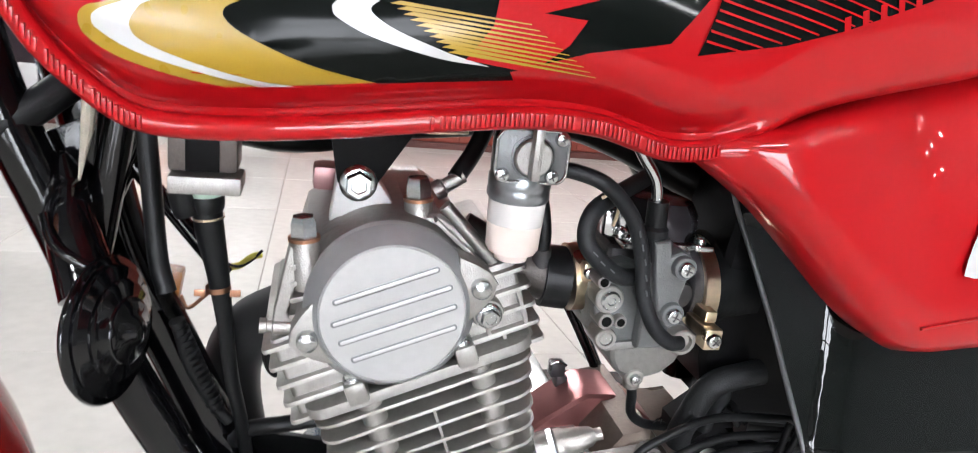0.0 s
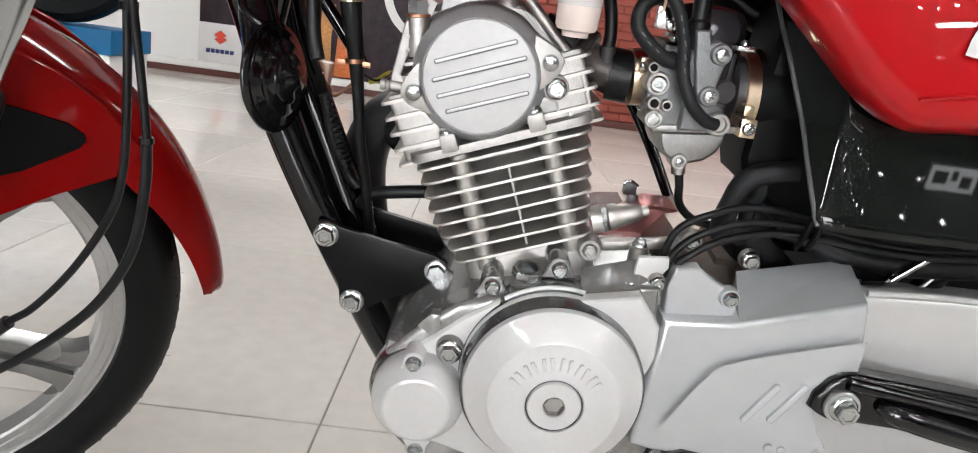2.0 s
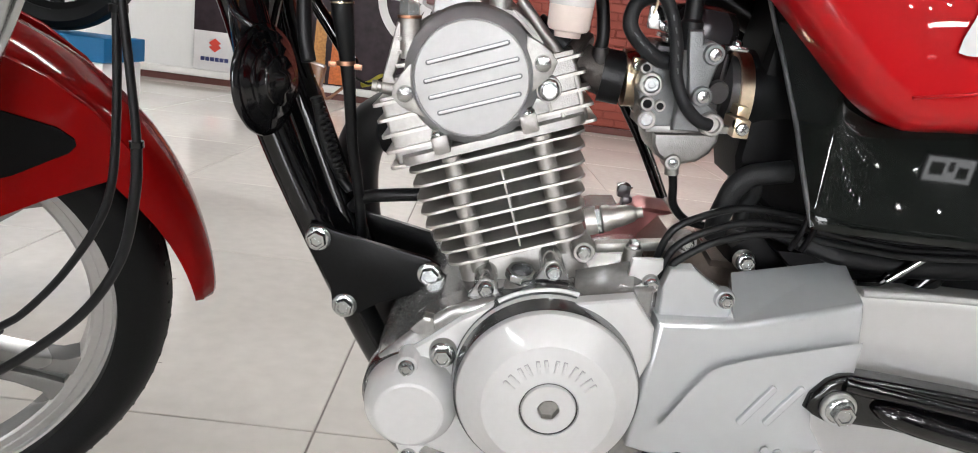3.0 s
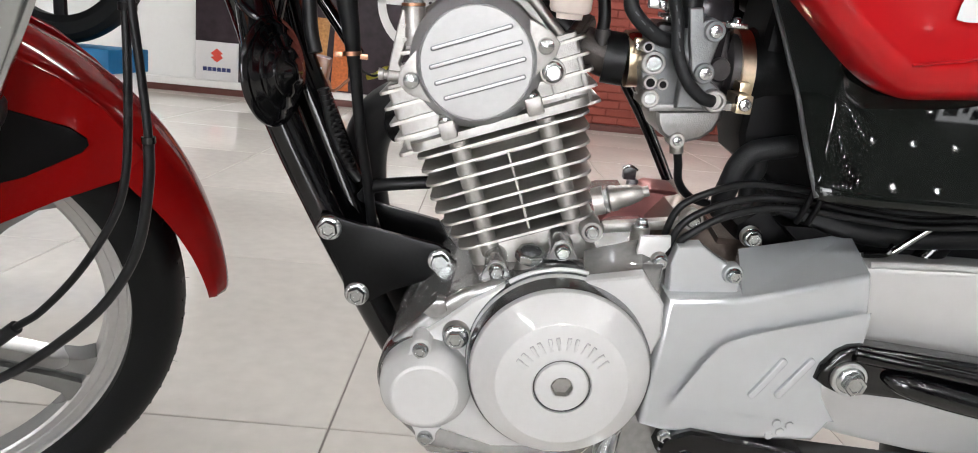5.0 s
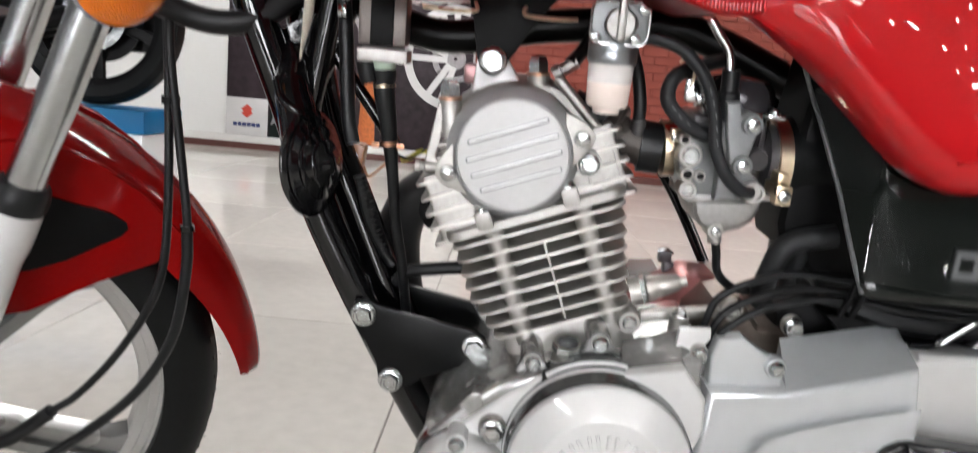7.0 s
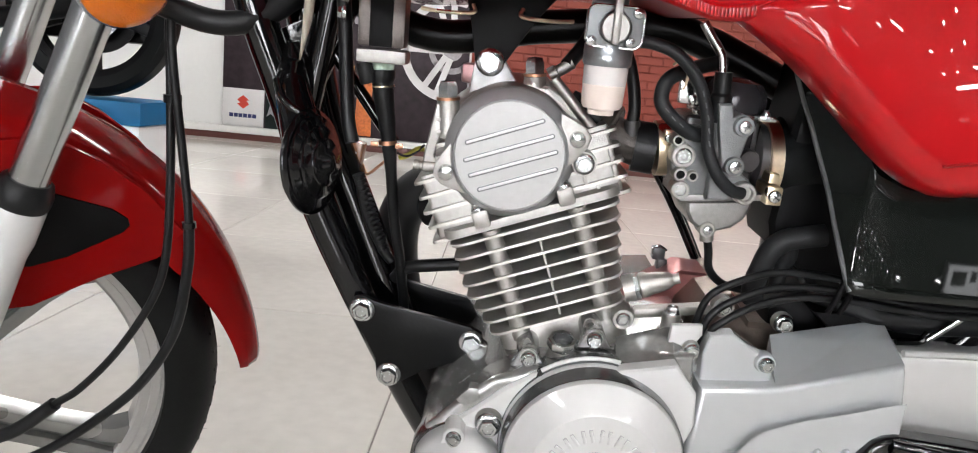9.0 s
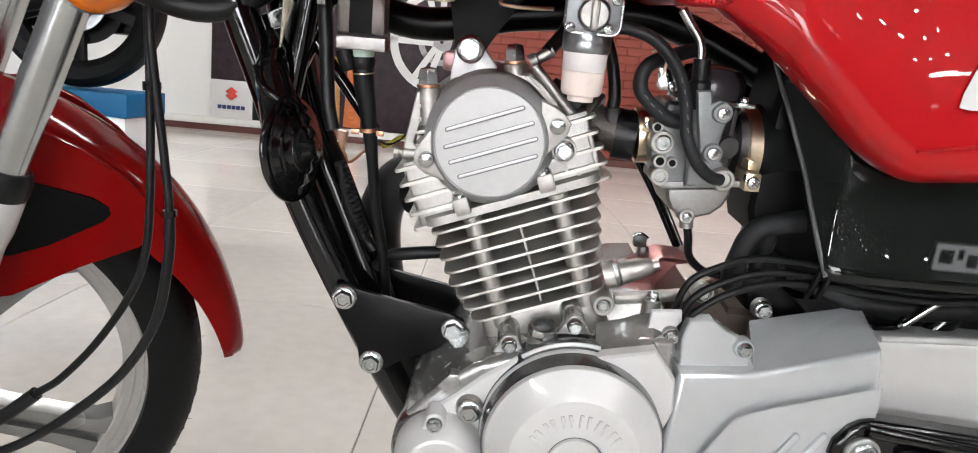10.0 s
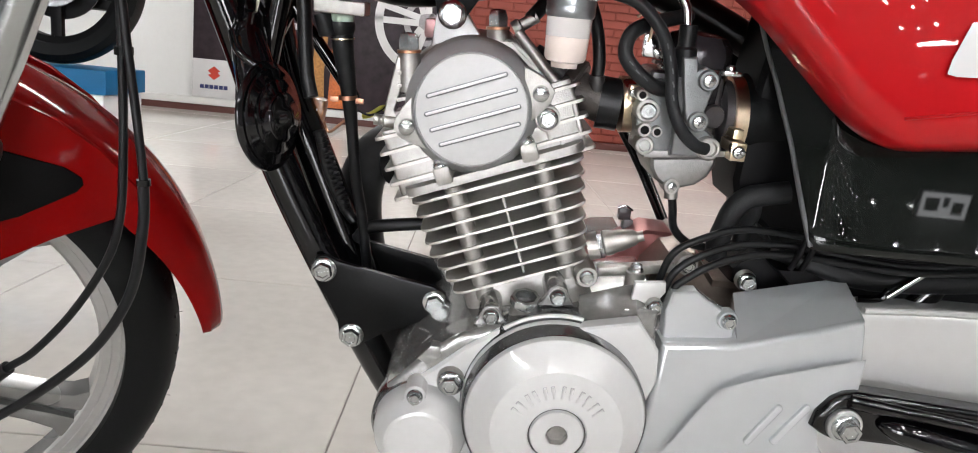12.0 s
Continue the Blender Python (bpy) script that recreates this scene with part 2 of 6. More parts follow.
def bolt_mesh(name, flange, hexr, height, washer=0.0, dish=True):
    """A flanged hexagon bolt on z = 0, with a dished head."""
    bm = lathe([(0, 0), (flange, 0), (flange, 0.0012), (flange * 0.93, 0.0022), (hexr * 0.98, 0.0032), (0, 0.0032)], (0, 0, 0), (0, 0, 1), 24)
    own = bmesh.new()
    rows = [(hexr, 0.002), (hexr, height - 0.0010), (hexr * 0.90, height), (hexr * 0.62, height), (hexr * 0.55, height - 0.0008)]
    rings = [[own.verts.new((r * math.cos(math.pi / 3 * i), r * math.sin(math.pi / 3 * i), h)) for i in range(6)] for r, h in rows]
    for a, b in zip(rings, rings[1:]):
        for i in range(6):
            own.faces.new((a[i], a[(i + 1) % 6], b[(i + 1) % 6], b[i]))
    own.faces.new(rings[-1])
    merge(bm, own)
    return mesh_of(name, bm, BOLT)


BOLT_BIG = bolt_mesh("flange_bolt", 0.0105, 0.0078, 0.0088)
BOLT_MID = bolt_mesh("flange_bolt_small", 0.0076, 0.0056, 0.0068)
BOLT_SMALL = bolt_mesh("cover_bolt", 0.0058, 0.0045, 0.0058)


def screw_mesh(name, r, mat):
    """A pan-head screw; dark bars on it stand in for the shaded cross cut."""
    bm = lathe([(0, 0), (r, 0), (r, 0.0012), (r * 0.85, 0.0026), (r * 0.4, 0.0032), (0, 0.0033)], (0, 0, 0), (0, 0, 1), 20)
    me = mesh_of(name, bm, mat)
    me.materials.append(CARB_DARK)
    bm = bmesh.new()
    bm.from_mesh(me)
    for a in (0.5, 0.5 + math.pi / 2):
        before = set(bm.faces)
        box(-r * 0.55, r * 0.55, -r * 0.075, r * 0.075, 0.0026, 0.0035, bm=bm, m=Matrix.Rotation(a, 4, "Z"))
        for f in set(bm.faces) - before:
            f.material_index = 1
    bm.to_mesh(me)
    bm.free()
    return me


SCREW = screw_mesh("pan_screw", 0.0046, BOLT)
SCREW_SMALL = screw_mesh("pan_screw_small", 0.0036, BOLT)


def fastener(me, p, parent, d=(0, -1, 0), turn=0.0, name="bolt"):
    return piece(name, me, parent, axis_frame(p, d) @ Matrix.Rotation(turn, 4, "Z"))


def interp(xs, ys, x):
    return float(np.interp(x, xs, ys))


def easy(xs, ys, x):
    """Smooth interpolation through points."""
    if x <= xs[0]:
        return ys[0]
    for i in range(len(xs) - 1):
        if x <= xs[i + 1]:
            h = xs[i + 1] - xs[i]
            t = (x - xs[i]) / h
            s0 = (ys[i + 1] - ys[i - 1]) / (xs[i + 1] - xs[i - 1]) if i else (ys[1] - ys[0]) / h
            s1 = (ys[i + 2] - ys[i]) / (xs[i + 2] - xs[i]) if i + 2 < len(xs) else (ys[i + 1] - ys[i]) / h
            return (2 * t ** 3 - 3 * t * t + 1) * ys[i] + (t ** 3 - 2 * t * t + t) * h * s0 + (3 * t * t - 2 * t ** 3) * ys[i + 1] + (t ** 3 - t * t) * h * s1
    return ys[-1]

# ---- the showroom ----
TILE, TX, TY = 0.866, -0.2635, 0.409
WALL_Y = 5.9
X0, X1, Y0 = -6.5, 6.3, -10.0
HIGH = 3.4

TILE_MAT = material("polished_porcelain", (0.68, 0.65, 0.61), 0.09, coat=0.0, vary=0.08, scale=6, rough_vary=0.6)
GROUT = material("grey_grout", (0.24, 0.22, 0.20), 0.8, vary=0.2)
WALL_MAT = material("white_wall_paint", (0.72, 0.72, 0.71), 0.55, vary=0.02, scale=8, bump=0.1, bump_scale=200)
# unseen walls and ceiling: greys lowered so paint and metal mirror less light
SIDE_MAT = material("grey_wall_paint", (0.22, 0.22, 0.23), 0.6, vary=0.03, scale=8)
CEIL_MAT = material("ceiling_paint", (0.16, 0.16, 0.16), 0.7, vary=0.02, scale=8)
BRICK_MAT = material("red_painted_brick", (0.215, 0.041, 0.026), 0.6, vary=0.16, scale=25, bump=0.5, bump_scale=120)
MORTAR = material("brown_mortar", (0.19, 0.040, 0.026), 0.85, vary=0.2)
SKIRT = material("maroon_skirting", (0.10, 0.035, 0.03), 0.35, vary=0.15)
LEDGE = material("white_ledge", (0.70, 0.69, 0.67), 0.4, vary=0.03)
POSTER_DARK = material("dark_poster_print", (0.034, 0.024, 0.029), 0.40, vary=0.5, scale=3, spec=0.15)
POSTER_GREEN = material("dark_green_print", (0.007, 0.012, 0.011), 0.40, vary=0.3, scale=3, spec=0.15)
POSTER_WHITE = material("white_print", (0.62, 0.61, 0.61), 0.4, vary=0.06)
POSTER_RED = material("red_print", (0.55, 0.05, 0.03), 0.4, vary=0.05)
POSTER_BLUE = material("navy_print", (0.03, 0.04, 0.14), 0.4, vary=0.05)
POSTER_ORANGE = material("orange_print", (0.50, 0.13, 0.03), 0.4, vary=0.5, scale=12)
POSTER_AMBER = material("amber_print", (0.42, 0.20, 0.06), 0.4, vary=0.5, scale=12)
POSTER_GREY = material("grey_print", (0.30, 0.28, 0.29), 0.4, vary=0.3, scale=12)
BLUE_MAT = material("blue_laminate", (0.003, 0.105, 0.25), 0.5, vary=0.05, spec=0.2)
PLINTH = material("white_laminate", (0.66, 0.67, 0.68), 0.35, vary=0.02)
LAMP = glow("fill_panel_diffuser", (1.0, 0.985, 0.965), 56.0)
ROUND_LAMP = glow("round_lamp_lens", (1.0, 0.985, 0.97), 90.0)
GLOW_FACE = glow("mirrored_glow_face", (0.96, 0.98, 1.0), 4.0)
SPOT = glow("downlight_lens", (1.0, 0.985, 0.97), 300.0)
GLASS_FRAME = material("grey_aluminium", (0.25, 0.25, 0.26), 0.4, metal=0.8)

floor_ob = solid("floor", box(X0, X1, Y0, WALL_Y, -0.05, -0.0025), GROUT, "polished beige porcelain floor tiles with thin dark joints", "floor", kind="structure")


def wall(name, x0, x1, y0, y1, z0, z1, label, mat=WALL_MAT):
    return solid(name, box(x0, x1, y0, y1, z0, z1), mat, label, "wall", kind="structure")


wall_north = wall("wall_north", X0, X1, WALL_Y + 0.03, WALL_Y + 0.2, 0, HIGH, "white painted showroom wall with a white ledge")
wall("wall_west", X0 - 0.2, X0, Y0, WALL_Y, 0, HIGH, "unseen grey side wall, kept dark to dim reflections", SIDE_MAT)
wall("wall_east", X1, X1 + 0.2, Y0, WALL_Y, 0, HIGH, "unseen grey side wall, kept dark to dim reflections", SIDE_MAT)
# the street front: glazed opening between two piers under a lintel
wall("wall_south", X0, X1, Y0 - 0.2, Y0, 2.9, HIGH, "grey lintel over the glazed street front", SIDE_MAT)
for a, b in ((X0, -5.3), (-2.7, -1.8), (1.4, X1)):
    wall("wall_south_pier", a, b, Y0 - 0.2, Y0, 0, 2.9, "grey pier beside the glazed street front", SIDE_MAT)
for a, b in ((-5.3, -2.7), (-1.8, 1.4)):
    window = thing("window_1", "tall glazed shopfront with grey aluminium mullions", "window", kind="structure")
    for x in (a + 0.04, (a + b) / 2, b - 0.04):
        part("mullion", box(x - 0.04, x + 0.04, Y0 - 0.13, Y0 - 0.05, 0.02, 2.88, 0.004), GLASS_FRAME, window)
    for z in (0.04, 2.2, 2.84):
        part("transom", box(a + 0.085, b - 0.085, Y0 - 0.12, Y0 - 0.06, z - 0.03, z + 0.03, 0.004), GLASS_FRAME, window)
solid("ceiling", box(X0, X1, Y0, WALL_Y + 0.2, HIGH, HIGH + 0.15), CEIL_MAT, "unseen grey ceiling, kept dark to dim reflections", "ceiling", kind="structure")

# ground outside the shopfront
solid("pavement", box(-30, 30, -40, Y0 - 0.2, -0.1, -0.01), material("concrete_paving", (0.33, 0.32, 0.30), 0.8, vary=0.15, scale=3), "grey concrete paving in front of the shop", "pavement", kind="structure")

# ceiling lights; the long panels are added fill to brighten the room
lamp_bm = box(-0.62, 0.62, -0.16, 0.16, -0.05, 0.0, 0.004)
fixture = thing("ceiling_fill_panel", "long white ceiling panel with a frosted diffuser, added as fill light", "ceiling light", pose(-3.2, -4.0, HIGH), group="ceiling lights in rows")
part("housing", lamp_bm, LEDGE, fixture)
part("diffuser", box(-0.58, 0.58, -0.12, 0.12, -0.056, -0.051), LAMP, fixture, "glowing frosted diffuser")
for x in (-3.2, 0.0, 3.2):
    for y in (-4.0, 3.2):
        if (x, y) != (-3.2, -4.0):
            copy_thing(fixture, pose(x, y, HIGH))
spot = thing("downlight", "small round recessed downlight with a bright lens", "downlight", pose(-3.2, -5.6, HIGH), group="rows of downlights")
part("bezel", lathe([(0.030, 0), (0.040, -0.004), (0.040, -0.010), (0.022, -0.012), (0.014, -0.004)], (0, 0, 0), (0, 0, 1), 24, caps=False), GLASS_FRAME, spot)
part("lens", lathe([(0, -0.004), (0.014, -0.004)], (0, 0, 0), (0, 0, 1), 20, caps=False), SPOT, spot, "bright round lens")
for i, x in enumerate([-3.2, -2.4, -1.6] + [-0.8 + 0.4 * n for n in range(17)]):
    for j, y in enumerate((-5.6, -6.7, -6.15, 2.0)):
        if i or j:
            copy_thing(spot, pose(x, y, HIGH))

broad = thing("round_ceiling_lamp", "round surface ceiling lamp with a white glowing lens", "ceiling lamp", pose(1.6, -3.2, HIGH), group="round ceiling lamps")
part("bezel", lathe([(0.070, 0), (0.085, -0.004), (0.085, -0.014), (0.068, -0.018), (0.060, -0.008)], (0, 0, 0), (0, 0, 1), 28, caps=False), GLASS_FRAME, broad)
part("lens", lathe([(0, -0.009), (0.060, -0.009)], (0, 0, 0), (0, 0, 1), 24, caps=False), ROUND_LAMP, broad, "white glowing lens")
for x in (1.6, 2.5, 3.4, 4.3, 5.2):
    for y in (-3.2, -2.3, -1.4):
        if (x, y) != (1.6, -3.2):
            copy_thing(broad, pose(x, y, HIGH))

# unseen glowing box under the ceiling, added so the black panel mirrors a patch
glow_box = thing("mirrored_glow_box", "unseen glowing box with grey bars, added for a panel reflection", "sign", pose(4.62, -6.6, 3.299))
part("case", box(-0.26, 0.26, 0.002, 0.050, -0.10, 0.10, 0.004), GLASS_FRAME, glow_box)
part("face", box(-0.24, 0.24, 0.052, 0.058, -0.085, 0.085, 0.001), GLOW_FACE, glow_box, "white lit face")
for x0, x1, z0, z1 in ((-0.20, -0.06, -0.050, 0.040), (-0.02, 0.04, -0.060, 0.010), (0.08, 0.19, -0.030, 0.055)):
    part("bar", box(x0, x1, 0.060, 0.063, z0, z1), POSTER_GREY, glow_box, "grey printed bar")

# far wall: ledge, skirting, posters
solid("baseboard", box(X0, X1, WALL_Y - 0.02, WALL_Y + 0.028, 0.0, 0.055, 0.003), SKIRT, "dark maroon skirting strip along the far wall", "baseboard", kind="structure")
solid("trim", box(X0, -0.44, WALL_Y - 0.03, WALL_Y + 0.028, 0.057, 0.115, 0.004), LEDGE, "white painted ledge above the skirting", "trim", kind="structure")
poster = thing("poster", "dark showroom poster with a printed white alloy wheel", "poster", pose(0, WALL_Y, 0))
part("backing", box(-2.52, -0.42, 0.004, 0.028, 0.118, 2.3, 0.002), POSTER_DARK, poster, "dark print")
part("green_field", box(-2.14, -1.75, -0.001, 0.004, 0.12, 0.44), POSTER_GREEN, poster, "dark green print")


def ring_sector(bm, cx, cz, r0, r1, a0, a1, y0, y1, segs=32, xmax=1e9):
    n = max(2, int(segs * abs(a1 - a0) / 6.28))
    for i in range(n):
        t0, t1 = a0 + (a1 - a0) * i / n, a0 + (a1 - a0) * (i + 1) / n
        pts = [(cx + r * math.cos(t), cz + r * math.sin(t)) for r, t in ((r0, t0), (r1, t0), (r1, t1), (r0, t1))]
        if max(p[0] for p in pts) < xmax:
            prism(pts, y0, y1, bm=bm)
    return bm


WX, WZ = -0.57, 0.92
wheel_bm = ring_sector(bmesh.new(), WX, WZ, 0.37, 0.44, 0, 2 * math.pi, 0.0, 0.004, 48, -0.424)
part("printed_rim", wheel_bm, POSTER_WHITE, poster, "printed white wheel rim")
for k in range(5):
    a = 0.5 + k * 2 * math.pi / 5
    bm = bmesh.new()
    for s in (-0.16, 0.16):
        p, q = Vector((WX + 0.07 * math.cos(a + s * 2), WZ + 0.07 * math.sin(a + s * 2))), Vector((WX + 0.375 * math.cos(a + s), WZ + 0.375 * math.sin(a + s)))
        n = Vector((-(q - p).y, (q - p).x)).normalized() * 0.026
        pts = [p - n, p + n, q + n, q - n]
        if max(v.x for v in pts) < -0.424:
            prism([tuple(v) for v in pts], 0.0005, 0.004, bm=bm)
    if len(bm.faces):
        part("printed_spoke", bm, POSTER_WHITE, poster)
    else:
        bm.free()
part("printed_hub", ring_sector(bmesh.new(), WX, WZ, 0.015, 0.09, 0, 2 * math.pi, 0.0008, 0.004, 24, -0.424), POSTER_GREY, poster)
part("printed_brake_disc", ring_sector(bmesh.new(), WX, WZ, 0.15, 0.20, 0, 2 * math.pi, 0.0015, 0.004, 32, -0.424), POSTER_GREY, poster)
for x0, x1, print_mat in ((-1.52, -1.40, POSTER_AMBER), (-1.37, -1.22, POSTER_ORANGE)):
    part("printed_column", prism([(x0, 0.13), (x1, 0.13), (x1 - 0.012, 0.45), (x1 + 0.01, 0.72), (x0 + 0.02, 0.72), (x0 + 0.012, 0.42)], 0.0, 0.004), print_mat, poster, "printed orange column")
part("printed_spokes_left", ring_sector(bmesh.new(), -1.62, 1.02, 0.22, 0.27, 0.2, 5.0, 0.0, 0.004, 40), POSTER_GREY, poster)
part("printed_mark", prism([(-2.10, 0.33), (-2.085, 0.29), (-2.04, 0.285), (-2.075, 0.26), (-2.06, 0.22), (-2.095, 0.245), (-2.13, 0.22), (-2.118, 0.26)], -0.004, -0.001), POSTER_GREY, poster)
card = thing("sign_panel", "white sign panel with a red emblem over a dark bar", "sign", pose(0, WALL_Y, 0))
part("backing", box(-2.515, -2.155, -0.008, 0.003, 0.118, 0.44, 0.002), POSTER_WHITE, card)
part("emblem", prism([(-2.388, 0.345), (-2.335, 0.386), (-2.282, 0.345), (-2.306, 0.336), (-2.282, 0.311), (-2.335, 0.270), (-2.388, 0.311), (-2.360, 0.321)], -0.010, -0.0075), POSTER_RED, card, "red emblem shape")
for k in range(6):
    part("bar", box(-2.452 + 0.040 * k, -2.418 + 0.040 * k, -0.010, -0.0075, 0.195, 0.228), POSTER_BLUE, card, "dark blue bar")

# display plinth with a parked motorcycle behind the first one
plinth = thing("display_plinth", "white display plinth with a bright blue top", "plinth")
part("body", box(-3.6, -1.35, 1.96, 2.25, 0.0, 0.392, 0.004), PLINTH, plinth, "white laminate body")
part("top", box(-3.6, -1.34, 1.95, 2.26, 0.394, 0.476, 0.004), BLUE_MAT, plinth, "blue top slab")

display = thing("display_motorcycle", "dark parked motorcycle with black cast wheels on the plinth", "motorcycle", pose(-1.48, 2.10, 0.478))


def small_wheel(x, parent):
    R = 0.31
    w = part("tyre", lathe([(R - 0.07, -0.036), (R - 0.03, -0.045), (R - 0.008, -0.032), (R, 0), (R - 0.008, 0.032), (R - 0.03, 0.045), (R - 0.07, 0.036), (R - 0.07, -0.036)], (x, 0, R), (0, -1, 0), 64, caps=False), TYRE, parent)
    part("rim", lathe([(R - 0.068, -0.03), (R - 0.068, 0.03), (R - 0.095, 0.022), (R - 0.095, -0.022), (R - 0.068, -0.03)], (x, 0, R), (0, -1, 0), 64, caps=False), BLACK_SATIN, w)
    for k in range(5):
        a = k * 2 * math.pi / 5 + 0.3
        part("spoke", box(0.03, R - 0.09, -0.012, 0.012, -0.02, 0.02, 0.004, m=Matrix.Translation((x, 0, R)) @ Matrix.Rotation(a, 4, "Y")), BLACK_SATIN, w)
    part("hub", lathe([(0, -0.05), (0.05, -0.045), (0.05, 0.045), (0, 0.05)], (x, 0, R), (0, -1, 0), 24), RIM, w, "silver hub")
    part("sprocket", lathe([(0.155, 0.016), (0.155, 0.022), (0.060, 0.024), (0.060, 0.014)], (x, 0, R), (0, 1, 0), 40), BLACK_SATIN, w, "dark rear sprocket")
    part("brake_disc", lathe([(0.115, 0.030), (0.115, 0.034), (0.080, 0.034), (0.080, 0.030), (0.115, 0.030)], (x, 0, R), (0, -1, 0), 40, caps=False), BOLT, w, "bright steel brake disc")


small_wheel(-0.10, display)
small_wheel(-1.35, display)
part("swingarm", tube([(-0.10, -0.11, 0.295), (-0.35, -0.12, 0.33), (-0.62, -0.11, 0.36)], 0.022), BLACK_SATIN, display)
part("body", prism([(-0.15, 0.72), (-0.45, 0.62), (-0.95, 0.60), (-1.15, 0.80), (-0.8, 0.86), (-0.2, 0.84)], -0.13, 0.13, 0.03), BLACK_PANEL, display)
part("engine", prism([(-0.50, 0.25), (-0.90, 0.22), (-0.98, 0.52), (-0.55, 0.55)], -0.14, 0.14, 0.03), GREY_CAST, display)
part("fork", tube([(-1.35, -0.09, 0.295), (-1.12, -0.09, 0.95)], 0.02), CHROME, display)
part("exhaust", tube([(-0.9, -0.13, 0.25), (-0.5, -0.16, 0.22), (-0.1, -0.17, 0.30), (0.1, -0.17, 0.36)], 0.035), BLACK_SATIN, display)
part("mudguard", box(-0.42, 0.16, 0.06, 0.10, 0.20, 0.70, 0.02), BLACK_SATIN, display, "dark inner mudguard")
part("reflector", box(-0.62, -0.55, -0.15, -0.13, 0.48, 0.53, 0.004), POSTER_RED, display, "small red reflector")

# two more motorcycles parked opposite, on the street side
for x, y in ((1.9, -3.1), (-0.5, -3.3)):
    other = copy_thing(display, pose(x, y, 0.002))
    tagged(other, "dark motorcycle parked opposite on the showroom floor", "motorcycle")

# ---- the motorcycle ----
bike = thing("motorcycle", "red commuter motorcycle with silver engine, leaning on its stand", "motorcycle", BIKE)
UP = 21.0
V = Vector((-math.sin(radians(UP)), 0, math.cos(radians(UP))))
# frame of the cylinder: x along the fins to the rear, y across the bike, z up the barrel
CYL = Matrix.Translation((-0.0305, 0, 0.479)) @ Matrix.Rotation(-radians(UP), 4, "Y")


def rounded_rect(x0, x1, z0, z1, r, n=5):
    pts = []
    for cx, cz, a in ((x1 - r, z1 - r, 0), (x0 + r, z1 - r, 90), (x0 + r, z0 + r, 180), (x1 - r, z0 + r, 270)):
        for i in range(n + 1):
            t = radians(a + 90 * i / n)
            pts.append((cx + r * math.cos(t), cz + r * math.sin(t)))
    return pts


def plate(outline, z0, z1, bevel=0.0, m=None):
    """An outline in x and y, laid flat from z0 to z1."""
    return prism(outline, -z1, -z0, bevel, m=(m or Matrix()) @ Matrix.Rotation(radians(-90), 4, "X"))


# crankcase
case_out = [(-0.128, 0.372), (-0.120, 0.398), (-0.106, 0.413), (-0.090, 0.429), (-0.072, 0.442), (-0.050, 0.4505), (-0.029, 0.4530), (-0.005, 0.4555),
            (0.020, 0.4610), (0.050, 0.4745), (0.072, 0.4770), (0.080, 0.458), (0.160, 0.455), (0.17, 0.36), (0.13, 0.30), (0.02, 0.275), (-0.09, 0.29), (-0.125, 0.335)]
crankcase = part("crankcase", prism(case_out, -0.098, 0.12, 0.008, 3), CASE, bike, "raw cast alloy crankcase")
slope_out = [(x, z + 0.002) for x, z in case_out[:9]] + [(0.045, 0.474), (0.068, 0.476), (0.070, 0.42), (0.066, 0.36), (0.02, 0.30), (-0.09, 0.31), (-0.122, 0.34)]
part("sloping_case_edge", prism(slope_out, -0.1185, -0.09, 0.006, 4), CASE, crankcase)
left_out = [(-0.122, 0.374), (-0.112, 0.400), (-0.086, 0.420), (-0.066, 0.438), (-0.045, 0.452), (-0.010, 0.4625), (0.012, 0.4630), (0.052, 0.4725), (0.0695, 0.452),
            (0.0715, 0.428), (0.066, 0.410), (0.070, 0.380), (0.055, 0.345), (0.02, 0.322), (-0.04, 0.318), (-0.09, 0.332), (-0.116, 0.350)]
left_cover = part("left_cover", prism(left_out, -0.122, -0.096, 0.005, 3), SILVER, bike, "silver painted left engine cover")
part("shoulder", prism([(0.006, 0.4600), (0.0145, 0.4650), (0.0525, 0.4729), (0.0693, 0.4519), (0.0714, 0.4277), (0.0665, 0.4121), (0.050, 0.425), (0.030, 0.447)], -0.132, -0.12, 0.004, 3), SILVER, left_cover)
roof_slab = bmesh.new()
slab = [(0.0120, -0.1200, 0.4640), (0.0525, -0.1200, 0.4725), (0.0690, -0.1160, 0.4560), (0.0700, -0.0900, 0.4790), (0.0560, -0.0880, 0.4850), (0.0150, -0.0880, 0.4720)]
hi = [roof_slab.verts.new(p) for p in slab]
lo = [roof_slab.verts.new((x, y, z - 0.014)) for x, y, z in slab]
roof_slab.faces.new((hi[0], hi[1], hi[4], hi[5]))
roof_slab.faces.new((hi[1], hi[2], hi[3], hi[4]))
roof_slab.faces.new(lo[::-1])
for i in range(6):
    roof_slab.faces.new((hi[i], lo[i], lo[(i + 1) % 6], hi[(i + 1) % 6]))
part("case_roof", roof_slab, CASE, crankcase)
